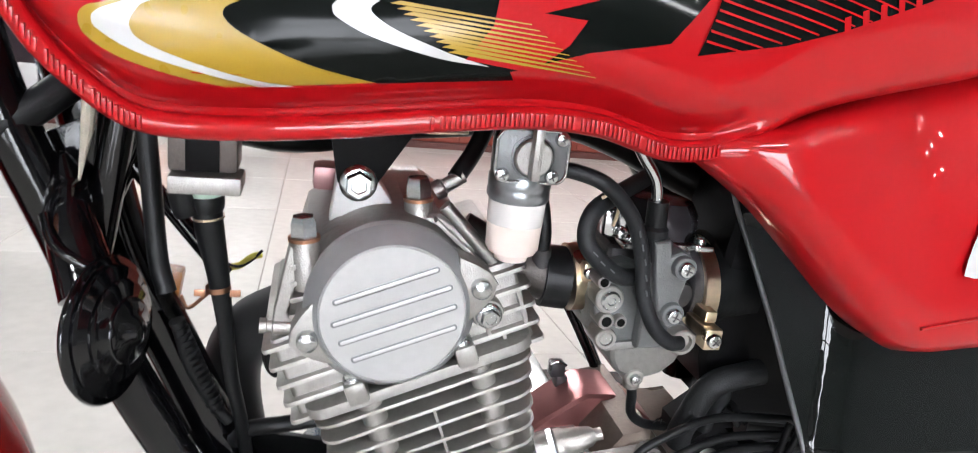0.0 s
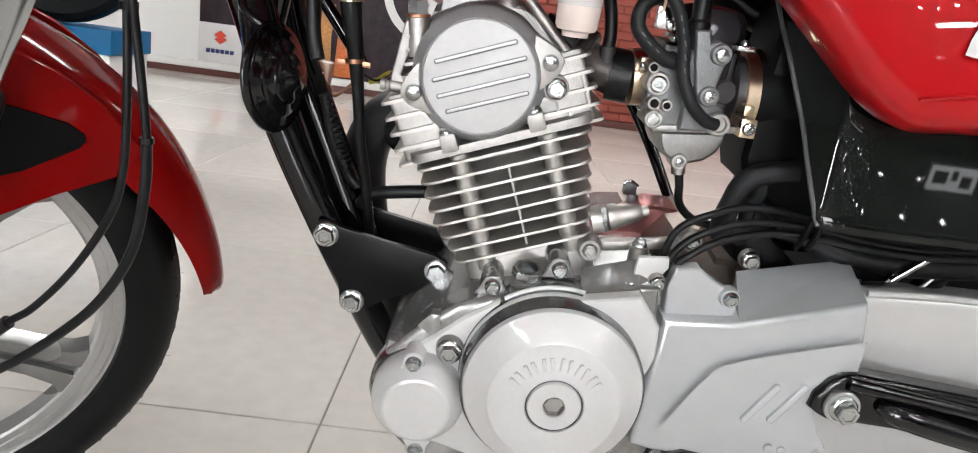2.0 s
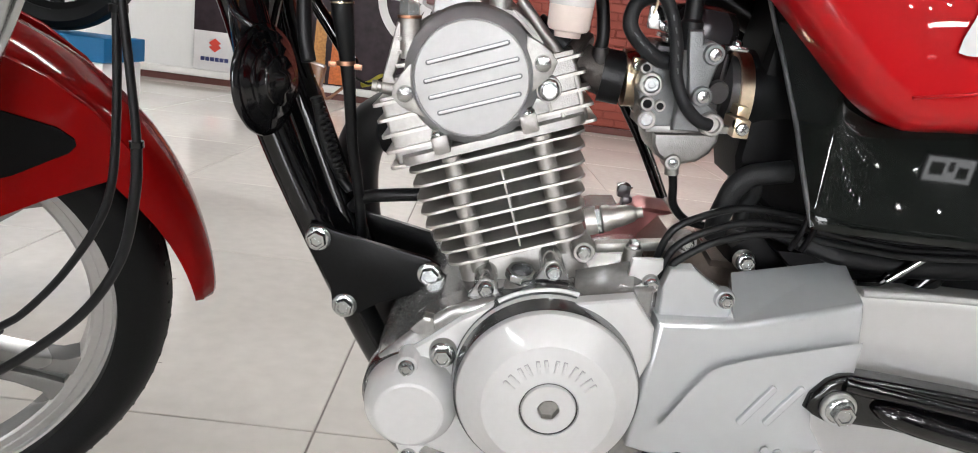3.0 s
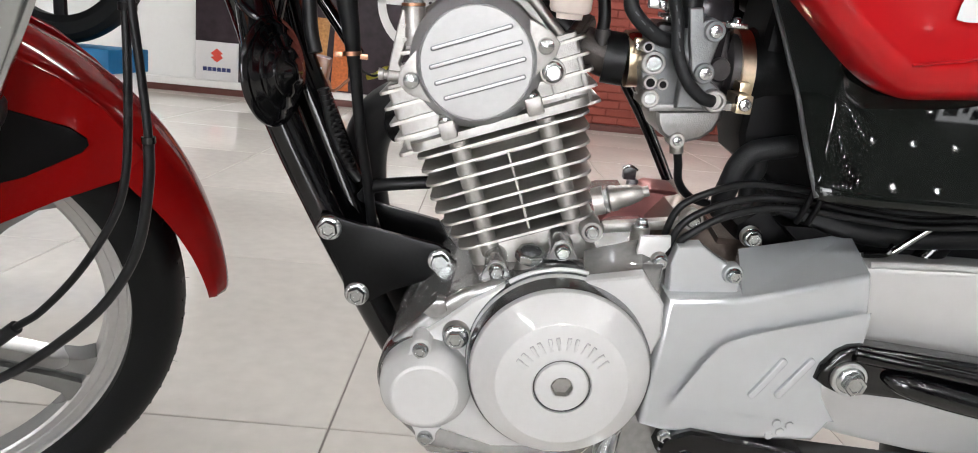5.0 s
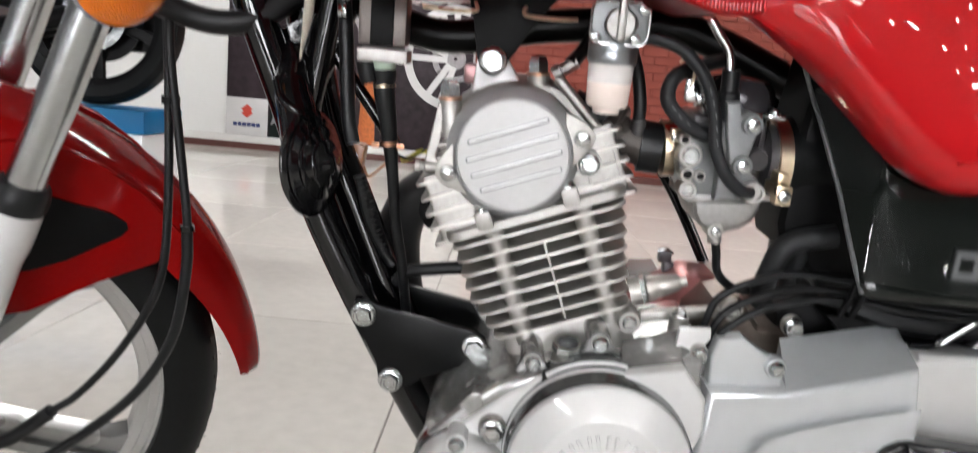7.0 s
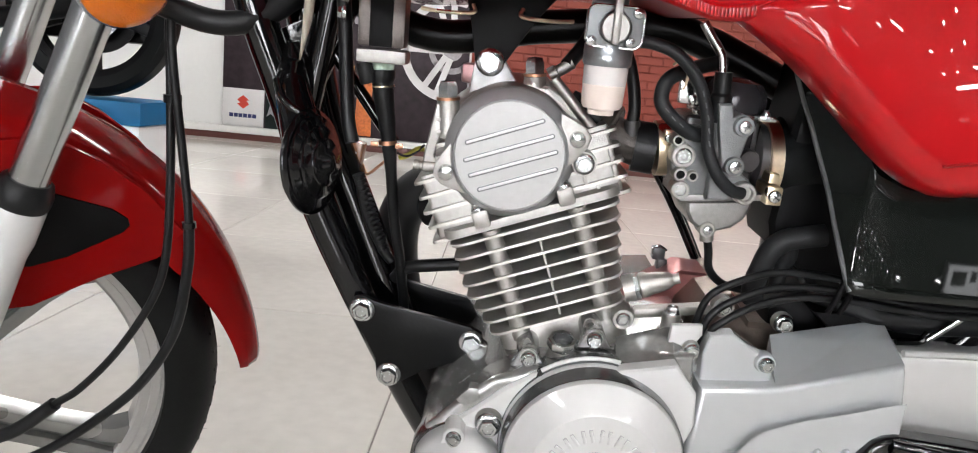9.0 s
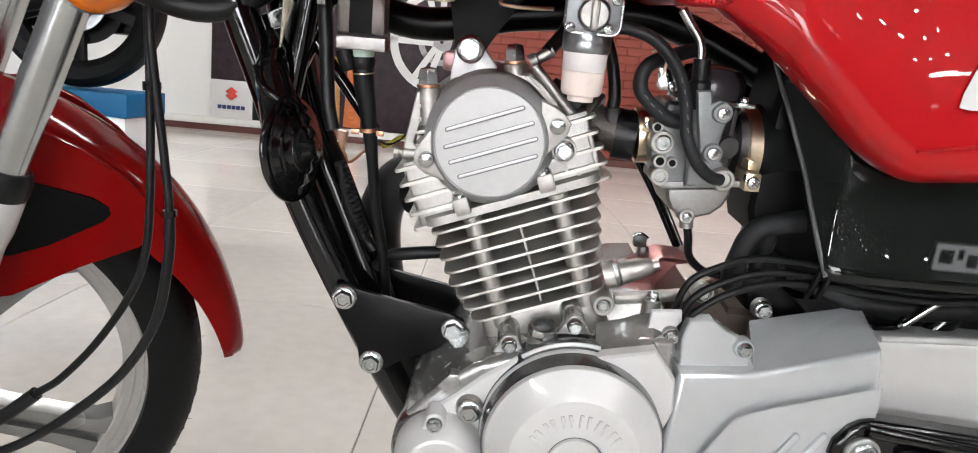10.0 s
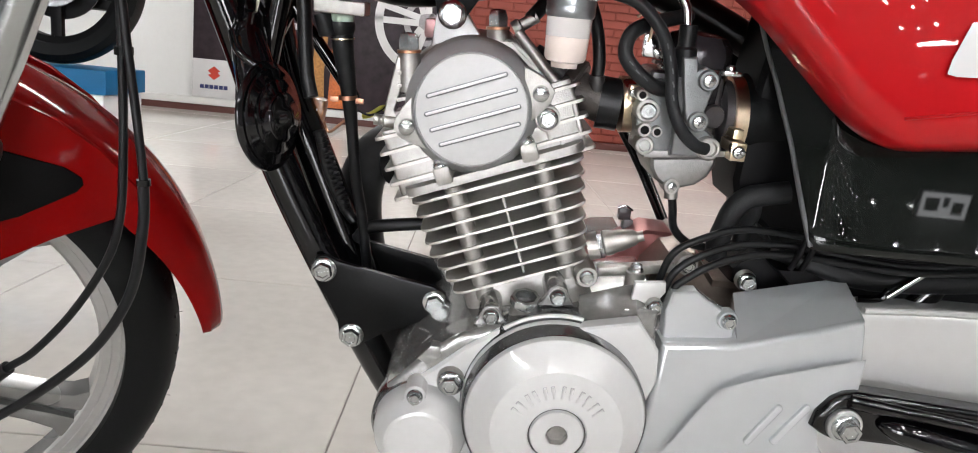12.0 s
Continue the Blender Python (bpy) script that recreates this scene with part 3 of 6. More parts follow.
# magneto cover: a stepped round drum with a screwed plug
MAG = (0.0005, -0.1, 0.399)
magneto = part("magneto_cover", lathe([(0.0665, 0.0), (0.0665, 0.026), (0.0645, 0.030), (0.0640, 0.044), (0.0625, 0.0475), (0.0600, 0.0495), (0.0470, 0.0605), (0.0455, 0.0615),
                                       (0.0205, 0.0640), (0.0200, 0.0625), (0.0188, 0.0625)], MAG, (0, -1, 0), 96, caps=False), SILVER, bike, "round silver magneto cover", 25)
part("casting_tab", prism([(-0.1016, 0.4160), (-0.0950, 0.4245), (-0.0901, 0.4287), (-0.0855, 0.4278), (-0.0826, 0.4236), (-0.0847, 0.4114), (-0.0920, 0.4080)], -0.1030, -0.085, 0.0025, 3), SILVER, crankcase, "pale painted casting tab")
# wall of the drum: its dark reflection is put into the band's colour
part("cover_band", lathe([(0.0690, 0.0), (0.0690, 0.019), (0.0668, 0.0225), (0.0656, 0.0265), (0.0652, 0.0425), (0.0643, 0.0445)], MAG, (0, -1, 0), 96, caps=False), DARK_BAND, magneto, "polished cover wall, darkened for the dark it mirrors")
part("bright_lip", tube([(MAG[0] + 0.0690 * math.cos(radians(a)), -0.1215, MAG[2] + 0.0690 * math.sin(radians(a))) for a in range(78, 132, 6)], 0.0016, 10, 3), SILVER, magneto, "bright raised lip")
plug = part("plug", lathe([(0.0186, 0.058), (0.0186, 0.0635), (0.0178, 0.0648), (0.0078, 0.0650), (0.0074, 0.0646)], MAG, (0, -1, 0), 48, caps=False), SILVER, magneto, "round threaded plug with a hexagon socket")
part("socket", lathe([(0.0076, 0.0646), (0.0072, 0.0600), (0, 0.0600)], MAG, (0, -1, 0), 6, caps=False), CAST, plug)
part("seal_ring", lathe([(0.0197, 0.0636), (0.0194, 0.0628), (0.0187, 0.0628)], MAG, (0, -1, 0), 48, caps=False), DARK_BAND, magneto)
# plain bars in place of the cast lettering, on greyer bars painting their edge shadow
for k in range(6):
    a = radians(148 - k * 21.5)
    c = Vector((MAG[0] + 0.0315 * math.cos(a), 0, MAG[2] + 0.0315 * math.sin(a)))
    m = Matrix.Translation((c.x, -0.1640, c.z)) @ Matrix.Rotation(-(a - math.pi / 2), 4, "Y")
    for dx in (-0.0027, 0.0027):
        part("edge_shadow", box(dx - 0.0014, dx + 0.0014, 0.0011, 0.0030, -0.0048, 0.0048, 0.0003, m=m), BAND, magneto)
        part("raised_bar", box(dx - 0.0010, dx + 0.0010, 0, 0.0030, -0.0044, 0.0044, 0.0005, m=m), SILVER, magneto)

# starter motor end cover
GEN = (-0.0932, -0.098, 0.3715)
gen = part("starter_cover", lathe([(0.0345, 0.0), (0.0340, 0.030), (0.0330, 0.036), (0.0310, 0.040), (0.0245, 0.0475), (0.0225, 0.0485), (0, 0.0490)], GEN, (0, -1, 0), 64, caps=False), SILVER, bike, "small round silver cover", 22)
part("cover_band", lathe([(0.0375, 0.0), (0.0375, 0.018), (0.0350, 0.022)], GEN, (0, -1, 0), 64, caps=False), DARK_BAND, gen)
for x, z in ((-0.0983, 0.4045), (-0.0905, 0.3335)):
    up = 1 if z > GEN[2] else -1
    part("ear", prism([(x + a, z + b * up) for a, b in ((-0.0110, -0.0085), (0.0110, -0.0085), (0.0078, -0.003), (0.0074, 0.0025), (0.0045, 0.0064), (0.0, 0.0078), (-0.0045, 0.0064), (-0.0074, 0.0025), (-0.0078, -0.003))], -0.1385, -0.118, 0.0022, 3), SILVER, gen)
    fastener(BOLT_SMALL, (x, -0.1390, z), gen, turn=0.3)
COVER_BOLT = bolt_mesh("cover_flange_bolt", 0.0094, 0.0070, 0.0080)
for x, z in ((-0.0745, 0.4120), (-0.0495, 0.4570), (-0.0035, 0.4765), (0.067, 0.4755)):
    y = -0.1285 if x < -0.06 else -0.1085
    part("lug", lathe([(0.0064 if x > -0.06 else 0.0100, 0), (0.0064 if x > -0.06 else 0.0100, -0.09 - y - 0.002), (0.0058 if x > -0.06 else 0.0088, -0.09 - y), (0, -0.09 - y)], (x, -0.09, z), (0, -1, 0), 24), CAST, crankcase)
    fastener(COVER_BOLT if x < -0.06 else BOLT_SMALL, (x, y, z), crankcase, turn=x * 40)
    if -0.06 < x < 0.02:
        part("bolt_tunnel", lathe([(0.0088, 0), (0.0088, 0.036), (0.0080, 0.040), (0, 0.040)], (x, -0.064, z - 0.001), (0, -1, 0), 24), CASE, crankcase)
        part("bolt_flange", prism([(x - 0.0125, z - 0.0085), (x + 0.0130, z - 0.0065), (x + 0.0080, z + 0.0010), (x + 0.0050, z + 0.0068), (x - 0.0005, z + 0.0080), (x - 0.0056, z + 0.0060), (x - 0.0082, z)], -0.1070, -0.100, 0.002, 3), CASE, crankcase)
part("tab", prism([(-0.1000, 0.4250), (-0.0905, 0.4360), (-0.0842, 0.4358), (-0.0824, 0.4272), (-0.0870, 0.4225), (-0.0940, 0.4215)], -0.1215, -0.112, 0.002), CASE, crankcase)
part("tab", prism([(0.0505, 0.4770), (0.0515, 0.4915), (0.0735, 0.4935), (0.0745, 0.486), (0.066, 0.4725)], -0.104, -0.0995, 0.0015), SILVER, crankcase)
# oil filler with its slotted cap on the crankcase roof
filler = part("filler_cap", lathe([(0.0112, -0.03), (0.0108, -0.002), (0.0100, 0.002), (0.0100, 0.0068), (0.0085, 0.0070)], (-0.0258, -0.1010, 0.4600), (0, -0.25, 1), 32, caps=False), CAST, crankcase, "cast filler neck")
cap_ring = part("cap", lathe([(0.0098, 0.0068), (0.0112, 0.0076), (0.0112, 0.0128), (0.0104, 0.0140), (0.0080, 0.0140), (0.0076, 0.0125)], (-0.0258, -0.1010, 0.4600), (0, -0.25, 1), 8, caps=False), BOLT, filler, "eight-sided steel filler cap")
part("hollow", lathe([(0.0078, 0.0132), (0.0072, 0.0080), (0, 0.0080)], (-0.0258, -0.1010, 0.4600), (0, -0.25, 1), 20, caps=False), DARK_BAND, filler)

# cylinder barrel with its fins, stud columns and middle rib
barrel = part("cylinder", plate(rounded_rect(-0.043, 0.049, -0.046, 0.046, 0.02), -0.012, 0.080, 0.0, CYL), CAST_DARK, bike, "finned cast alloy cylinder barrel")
FINS = 8
for k in range(FINS):
    v = -0.002 + k * 0.0108
    f = k / (FINS - 1)
    left, right = -(0.0525 + 0.0095 * min(1, f * 2.2)), 0.0535 + 0.0155 * f
    part("fin", plate(rounded_rect(left, right, -0.0815, 0.078, 0.012, 4), v, v + 0.0020, 0.0007, CYL), FIN, barrel)
for u, v1 in ((-0.0290, 0.083), (0.0370, 0.083)):
    part("stud_column", lathe([(0.0074, 0), (0.0074, v1 + 0.008), (0, v1 + 0.008)], CYL @ Vector((u, -0.0720, -0.012)), V, 20), CAST, barrel)
part("rib", box(0.0035, 0.0050, -0.0795, -0.04, 0.002, 0.062, m=CYL), CAST, barrel)
part("barrel_foot", plate(rounded_rect(-0.047, 0.050, -0.0735, 0.07, 0.012), -0.034, -0.0045, 0.005, CYL), CAST, barrel)
# sensor boss behind the barrel, at its base
sensor = part("valve_body", lathe([(0.0105, 0), (0.0105, 0.008), (0.0080, 0.009), (0.0080, 0.012), (0.0098, 0.013), (0.0098, 0.017), (0.0086, 0.019), (0.0080, 0.026), (0.0060, 0.035), (0.0040, 0.0375), (0.0040, 0.042)], (0.019, -0.072, 0.505), (1, -0.12, 0.36), 24), FIN, bike, "small cast alloy banjo fitting")
part("collar", lathe([(0.0085, -0.001), (0.0108, 0.0), (0.0108, 0.0035), (0.0085, 0.0045)], (0.0265, -0.073, 0.5078), (1, -0.12, 0.36), 6), BOLT, sensor, "plated hexagon collar")
clip = part("valve_clip", box(0.064, 0.073, 0.028, 0.040, 0.490, 0.501, 0.002), CARB_DARK, bike, "small dark wiring clip")
part("clip_tab", box(0.059, 0.070, 0.028, 0.039, 0.500, 0.511, 0.0015), CARB_DARK, clip)
part("clip_pin", tube([(0.058, 0.030, 0.510), (0.064, 0.029, 0.5130), (0.071, 0.030, 0.509)], 0.0012, 8), BOLT, clip)
fastener(BOLT_SMALL, (0.0185, -0.0885, 0.487), crankcase, turn=0.2)
part("boss", lathe([(0.0085, 0), (0.0085, 0.03), (0.0075, 0.032), (0, 0.032)], (0.0185, -0.058, 0.487), (0, -1, 0), 24), CAST, crankcase)

# cylinder head
head = part("cylinder_head", plate(rounded_rect(-0.066, 0.070, -0.0625, 0.066, 0.014), 0.079, 0.128, 0.004, CYL), CAST, bike, "finned cast alloy cylinder head")
for k in range(5):
    v = 0.0782 + k * 0.0117
    part("fin", plate(rounded_rect(-0.0745, -0.034, -0.0725, 0.066, 0.004, 3), v, v + 0.0026, 0.0008, CYL), FIN, head)
    part("fin", plate(rounded_rect(0.030, 0.0790, -0.0715, 0.066, 0.004, 3), v, v + 0.0024, 0.0008, CYL), FIN, head)
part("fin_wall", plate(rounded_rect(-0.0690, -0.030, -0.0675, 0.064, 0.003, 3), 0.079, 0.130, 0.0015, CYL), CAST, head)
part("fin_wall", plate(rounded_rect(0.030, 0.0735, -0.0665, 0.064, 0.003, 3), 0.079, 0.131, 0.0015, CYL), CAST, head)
for u, v0, v1 in ((0.0705, 0.0918, 0.1015), (0.0705, 0.1035, 0.1132), (0.0560, 0.0800, 0.0898), (0.0480, 0.0918, 0.1015)):
    part("web", box(u - 0.0012, u + 0.0012, -0.0712, -0.060, v0, v1, 0.0004, m=CYL), CAST, head)
part("gasket_flange", plate(rounded_rect(-0.064, 0.071, -0.0805, 0.078, 0.012, 4), 0.0800, 0.0865, 0.001, CYL), CAST, head)
CAP = Vector((-0.0773, 0, 0.6005))
part("cam_housing", lathe([(0.0490, -0.06), (0.0490, 0.060), (0.0470, 0.0655), (0, 0.0655)], CAP, (0, -1, 0), 64), CAST, head, "", 25)
cap = part("cam_cover", lathe([(0.0470, 0.066), (0.0470, 0.0750), (0.0462, 0.0765), (0.0395, 0.0860), (0.0385, 0.0868), (0, 0.0868)], CAP, (0, -1, 0), 96, caps=False), CAM, bike, "round silver cam cover with four slots", 20)
part("bevel_ring", lathe([(0.0474, 0.0735), (0.0466, 0.0773), (0.0400, 0.0866), (0.0396, 0.0861)], CAP, (0, -1, 0), 96, caps=False), BAND, cap, "dull grey bevelled ring")
for (xa, za), (xb, zb) in (((-0.1096, 0.6071), (-0.0545, 0.6282)), ((-0.1099, 0.5944), (-0.0466, 0.6182)), ((-0.1055, 0.5837), (-0.0431, 0.6072)), ((-0.0982, 0.5740), (-0.0420, 0.5950))):
    d = Vector((xb - xa, 0, zb - za))
    m = Matrix.Translation(((xa + xb) / 2, -0.0866, (za + zb) / 2)) @ Matrix.Rotation(-math.atan2(d.z, d.x), 4, "Y")
    h = d.length / 2
    # darker grey strip, slightly proud, stands in for the shade in the slot
    slot_shade = part("slot_shade", prism(rounded_rect(-h, h, -0.0019, 0.0019, 0.0018), -0.0008, 0.002, 0.0006, m=m), GREY_CAST, cap)
    part("rib", prism(rounded_rect(-h + 0.0012, h - 0.0012, -0.0009, 0.0009, 0.0008), -0.0013, 0.001, 0.0004, m=m), SILVER, slot_shade)


def ear(p, angle, size):
    m = Matrix.Translation((p[0], 0, p[1])) @ Matrix.Rotation(-radians(angle), 4, "Y")
    o = [(0.0, size * 1.3), (size * 0.62, size * 0.75), (size, 0), (size * 0.62, -size * 0.75), (0, -size * 1.3), (-size * 0.9, -size * 1.9), (-size * 1.1, 0), (-size * 0.9, size * 1.9)]
    return prism(o, -0.0835, -0.060, 0.0015, 2, m=m)


for p, angle in (((-0.0305, 0.6165), 12), ((-0.1215, 0.5845), 200)):
    part("ear", ear(p, angle, 0.0102), CAST, cap)
    part("domed_bolt", lathe([(0.0058, 0), (0.0058, 0.003), (0.0052, 0.0050), (0.0030, 0.0064), (0, 0.0068)], (p[0], -0.0836, p[1]), (0, -1, 0), 24), BOLT, cap)
part("lug", lathe([(0.0092, 0), (0.0092, 0.018), (0.0085, 0.020), (0, 0.020)], (-0.0235, -0.06, 0.599), (0, -1, 0), 24), CAST, head)
fastener(BOLT_MID, (-0.0235, -0.0805, 0.599), head, turn=0.4)
for x, z in ((-0.0915, 0.546), (-0.0320, 0.570)):
    c = CYL.inverted() @ Vector((x, 0, z))
    part("boss", box(c.x - 0.0062, c.x + 0.0062, -0.0835, -0.055, 0.083, 0.0965, 0.0025, m=CYL), CAST, head)
    fastener(BOLT_SMALL, CYL @ Vector((c.x, -0.0770, 0.0965)), head, V, 0.2)
# rocker cover on top: sloped roof, ribs, capped nuts on copper washers
part("rocker_cover", prism([(-0.128, 0.612), (-0.124, 0.628), (-0.108, 0.640), (-0.080, 0.648), (-0.052, 0.650), (-0.036, 0.640), (-0.022, 0.622), (-0.030, 0.600), (-0.120, 0.590)], -0.058, 0.058, 0.005, 3), CAST, head)
for k, (x, z) in enumerate(((-0.1245, 0.6265), (-0.0632, 0.6480))):
    y = -0.063 if k == 0 else -0.050
    post = part("nut_post", lathe([(0.0082, -0.02), (0.0082, 0.006), (0.0076, 0.007), (0, 0.007)], (x, y, z), (-0.09, 0, 1), 24), CAST, head)
    part("washer", lathe([(0.0086, 0.0072), (0.0086, 0.0092), (0, 0.0092)], (x, y, z), (-0.09, 0, 1), 24), COPPER, post, "copper washer")
    part("cap_nut", lathe([(0.0076, 0.0094), (0.0076, 0.0165), (0.0060, 0.0205), (0, 0.0215)], (x, y, z), (-0.09, 0, 1), 6), BOLT, post)
part("side_bar", prism([(-0.1330, 0.6310), (-0.1262, 0.6310), (-0.1275, 0.6120), (-0.1325, 0.5930), (-0.1290, 0.5880), (-0.1290, 0.5800), (-0.1410, 0.5800), (-0.1400, 0.5920), (-0.1365, 0.6120)], -0.0685, -0.055, 0.0022, 3), CAST, head, "flat cast bar down the side")
part("stub", lathe([(0.0046, -0.004), (0.0046, 0.006), (0.0034, 0.007), (0.0034, 0.0095), (0.0042, 0.010), (0.0042, 0.0135)], (-0.1335, -0.066, 0.5842), (-1, 0, 0.02), 16), CAST, head)
for k in range(5):
    x, z = -0.050 + k * 0.0085, 0.643 - k * 0.0072
    part("rib", box(-0.0011, 0.0011, -0.066, 0.02, -0.012, 0.007, 0.0005, m=Matrix.Translation((x, 0, z)) @ Matrix.Rotation(radians(-48), 4, "Y")), CAST, head)
part("rail", tube([(-0.050, -0.058, 0.655), (-0.016, -0.060, 0.620)], 0.0040), CAST, head)
for k in range(4):
    part("rib", box(-0.0050, 0.0050, -0.0695, -0.05, -0.0014, 0.0014, 0.0005, m=Matrix.Translation((-0.1265, 0, 0.592 + k * 0.0095)) @ Matrix.Rotation(radians(-15), 4, "Y")), CAST, head)
part("hose_nipple", lathe([(0.0060, 0), (0.0060, 0.006), (0.0045, 0.007), (0.0045, 0.020)], (-0.052, -0.030, 0.655), (0.8, 0, 0.55), 16), CAST, head)
part("top_lug", prism([(-0.113, 0.628), (-0.109, 0.664), (-0.098, 0.672), (-0.087, 0.664), (-0.070, 0.640), (-0.072, 0.628)], -0.040, -0.022, 0.003), SILVER, head, "silver mounting lug")
# breather alloy coloured pink for the red tank mirrored in it
part("breather", box(-0.122, -0.104, 0.014, 0.036, 0.640, 0.656, 0.004), material("red_tinted_alloy", (0.30, 0.17, 0.17), 0.35, metal=0.7), head)

# final-drive side covers
sprocket_out = [(0.0735, 0.4540), (0.1200, 0.4575), (0.1350, 0.4606), (0.2135, 0.4846), (0.2160, 0.478), (0.2205, 0.4487), (0.2195, 0.4284), (0.2050, 0.4217), (0.1965, 0.4000),
                (0.2005, 0.3845), (0.2140, 0.3670), (0.2025, 0.3464), (0.1532, 0.3437), (0.0858, 0.3447), (0.0690, 0.3483), (0.0700, 0.3861)]
sprocket = part("sprocket_cover", prism(sprocket_out, -0.122, -0.088, 0.0055, 4), SILVER_PLASTIC, bike, "silver sprocket cover with pressed ridges")
roof = bmesh.new()
quad = [(0.1275, -0.1195, 0.4580), (0.2140, -0.1195, 0.4838), (0.2177, -0.0700, 0.4985), (0.1356, -0.0700, 0.4780)]
top_v = [roof.verts.new(p) for p in quad]
low_v = [roof.verts.new((x, y, z - 0.012)) for x, y, z in quad]
roof.faces.new(top_v)
roof.faces.new(low_v[::-1])
for i in range(4):
    roof.faces.new((top_v[i], low_v[i], low_v[(i + 1) % 4], top_v[(i + 1) % 4]))
part("roof", roof, SILVER_PLASTIC, sprocket)
panel_bm = bmesh.new()
panel_face = panel_bm.faces.new([panel_bm.verts.new((x, -0.1288, z)) for x, z in [(0.0855, 0.3700), (0.1045, 0.4058), (0.1168, 0.4252), (0.1440, 0.4368), (0.2165, 0.4590), (0.2165, 0.4315), (0.2020, 0.4250), (0.1935, 0.4042), (0.1970, 0.3880), (0.2110, 0.3690)]])
rings = []
for thickness in (0.0055, 0.0040):
    bmesh.ops.inset_region(panel_bm, faces=[panel_face], thickness=thickness, use_even_offset=True)
    rings.append([v for v in panel_bm.verts if v not in list(panel_face.verts) and not any(v in r for r in rings)])
for ring, y in zip(rings, (-0.1216, -0.1268)):
    for v in ring:
        v.co.y = y
bmesh.ops.recalc_face_normals(panel_bm, faces=panel_bm.faces)
part("raised_panel", panel_bm, SILVER_PLASTIC, sprocket, "", 75)
for (xa, za), (xb, zb) in (((0.1436, 0.3845), (0.1637, 0.4176)), ((0.1626, 0.3865), (0.1837, 0.4197))):
    d = Vector((xb - xa, 0, zb - za))
    m = Matrix.Translation(((xa + xb) / 2, -0.1285, (za + zb) / 2)) @ Matrix.Rotation(-math.atan2(d.z, d.x), 4, "Y")
    part("ridge", prism(rounded_rect(-d.length / 2, d.length / 2, -0.0027, 0.0027, 0.0026), -0.0034, 0.002, 0.0022, 4, m=m), SILVER_PLASTIC, sprocket)
part("tab", prism([(0.0760, 0.450), (0.0745, 0.474), (0.0780, 0.489), (0.0950, 0.4915), (0.1060, 0.484), (0.1150, 0.4790), (0.1270, 0.474), (0.1270, 0.452)], -0.1105, -0.098, 0.003, 3), SILVER_PLASTIC, sprocket)
part("bolt_collar", lathe([(0.0076, 0), (0.0076, 0.006), (0.0068, 0.0085), (0, 0.0085)], (0.1195, -0.106, 0.4725), (0, -1, 0), 24), SILVER_PLASTIC, sprocket)
fastener(BOLT_SMALL, (0.1195, -0.1145, 0.4725), sprocket)
for x, z in ((0.090, 0.3405),):
    fastener(BOLT_SMALL, (x, -0.121, z), sprocket, turn=0.5)
for dx, dz in ((0, 0), (0.008, 0.004), (0.004, 0.011), (0.014, 0.010)):
    part("cast_mark", lathe([(0.0035, 0), (0.0030, 0.0012), (0, 0.0012)], (0.168 + dx, -0.1218, 0.349 + dz), (0, -1, 0), 12), SILVER_PLASTIC, sprocket)
chain_out = [(0.1750, 0.470), (0.2235, 0.4836), (0.2974, 0.4873), (0.42, 0.488), (0.62, 0.47), (0.62, 0.35), (0.50, 0.330), (0.36, 0.328), (0.300, 0.330), (0.235, 0.340), (0.195, 0.352), (0.170, 0.38)]
chain = part("chain_case", prism(chain_out, -0.100, -0.050, 0.007, 4), SILVER_CHAIN, bike, "long silver chain case")
part("top_flange", tube([(0.2230, -0.0985, 0.4843), (0.2974, -0.0985, 0.4878), (0.42, -0.0985, 0.4885), (0.60, -0.0985, 0.474)], 0.0028, 10), SILVER_CHAIN, chain)

# footrest bracket with its bolt
arm = part("footrest_bracket", prism([(0.1866, 0.4050), (0.1885, 0.4165), (0.1971, 0.4284), (0.2050, 0.4335), (0.2135, 0.4350), (0.241, 0.4335), (0.3005, 0.4290), (0.40, 0.421), (0.40, 0.372), (0.3147, 0.3865), (0.279, 0.3900), (0.2531, 0.3950), (0.2257, 0.3960), (0.2060, 0.3950), (0.194, 0.400)], -0.136, -0.120, 0.006, 5), BLACK_CAST, bike, "glossy black footrest bracket")
part("tube", tube([(0.234, -0.136, 0.414), (0.243, -0.140, 0.412), (0.262, -0.142, 0.408), (0.303, -0.143, 0.400), (0.40, -0.143, 0.384)], 0.009, 16, radii=[0.004, 0.0078, 0.0095, 0.0092, 0.0092]), BLACK_CAST, arm)
part("tube", tube([(0.2090, -0.1345, 0.4285), (0.236, -0.1365, 0.4255), (0.2991, -0.1375, 0.4175), (0.40, -0.1375, 0.405)], 0.0055), BLACK_CAST, arm)
part("washer", lathe([(0.0128, 0), (0.0128, 0.003), (0.0120, 0.004), (0, 0.004)], (0.2078, -0.1362, 0.4105), (0, -1, 0), 32), DULL_ZINC, arm)
fastener(bolt_mesh("pivot_bolt", 0.0102, 0.0082, 0.010), (0.2078, -0.1402, 0.4105), arm, turn=0.25)
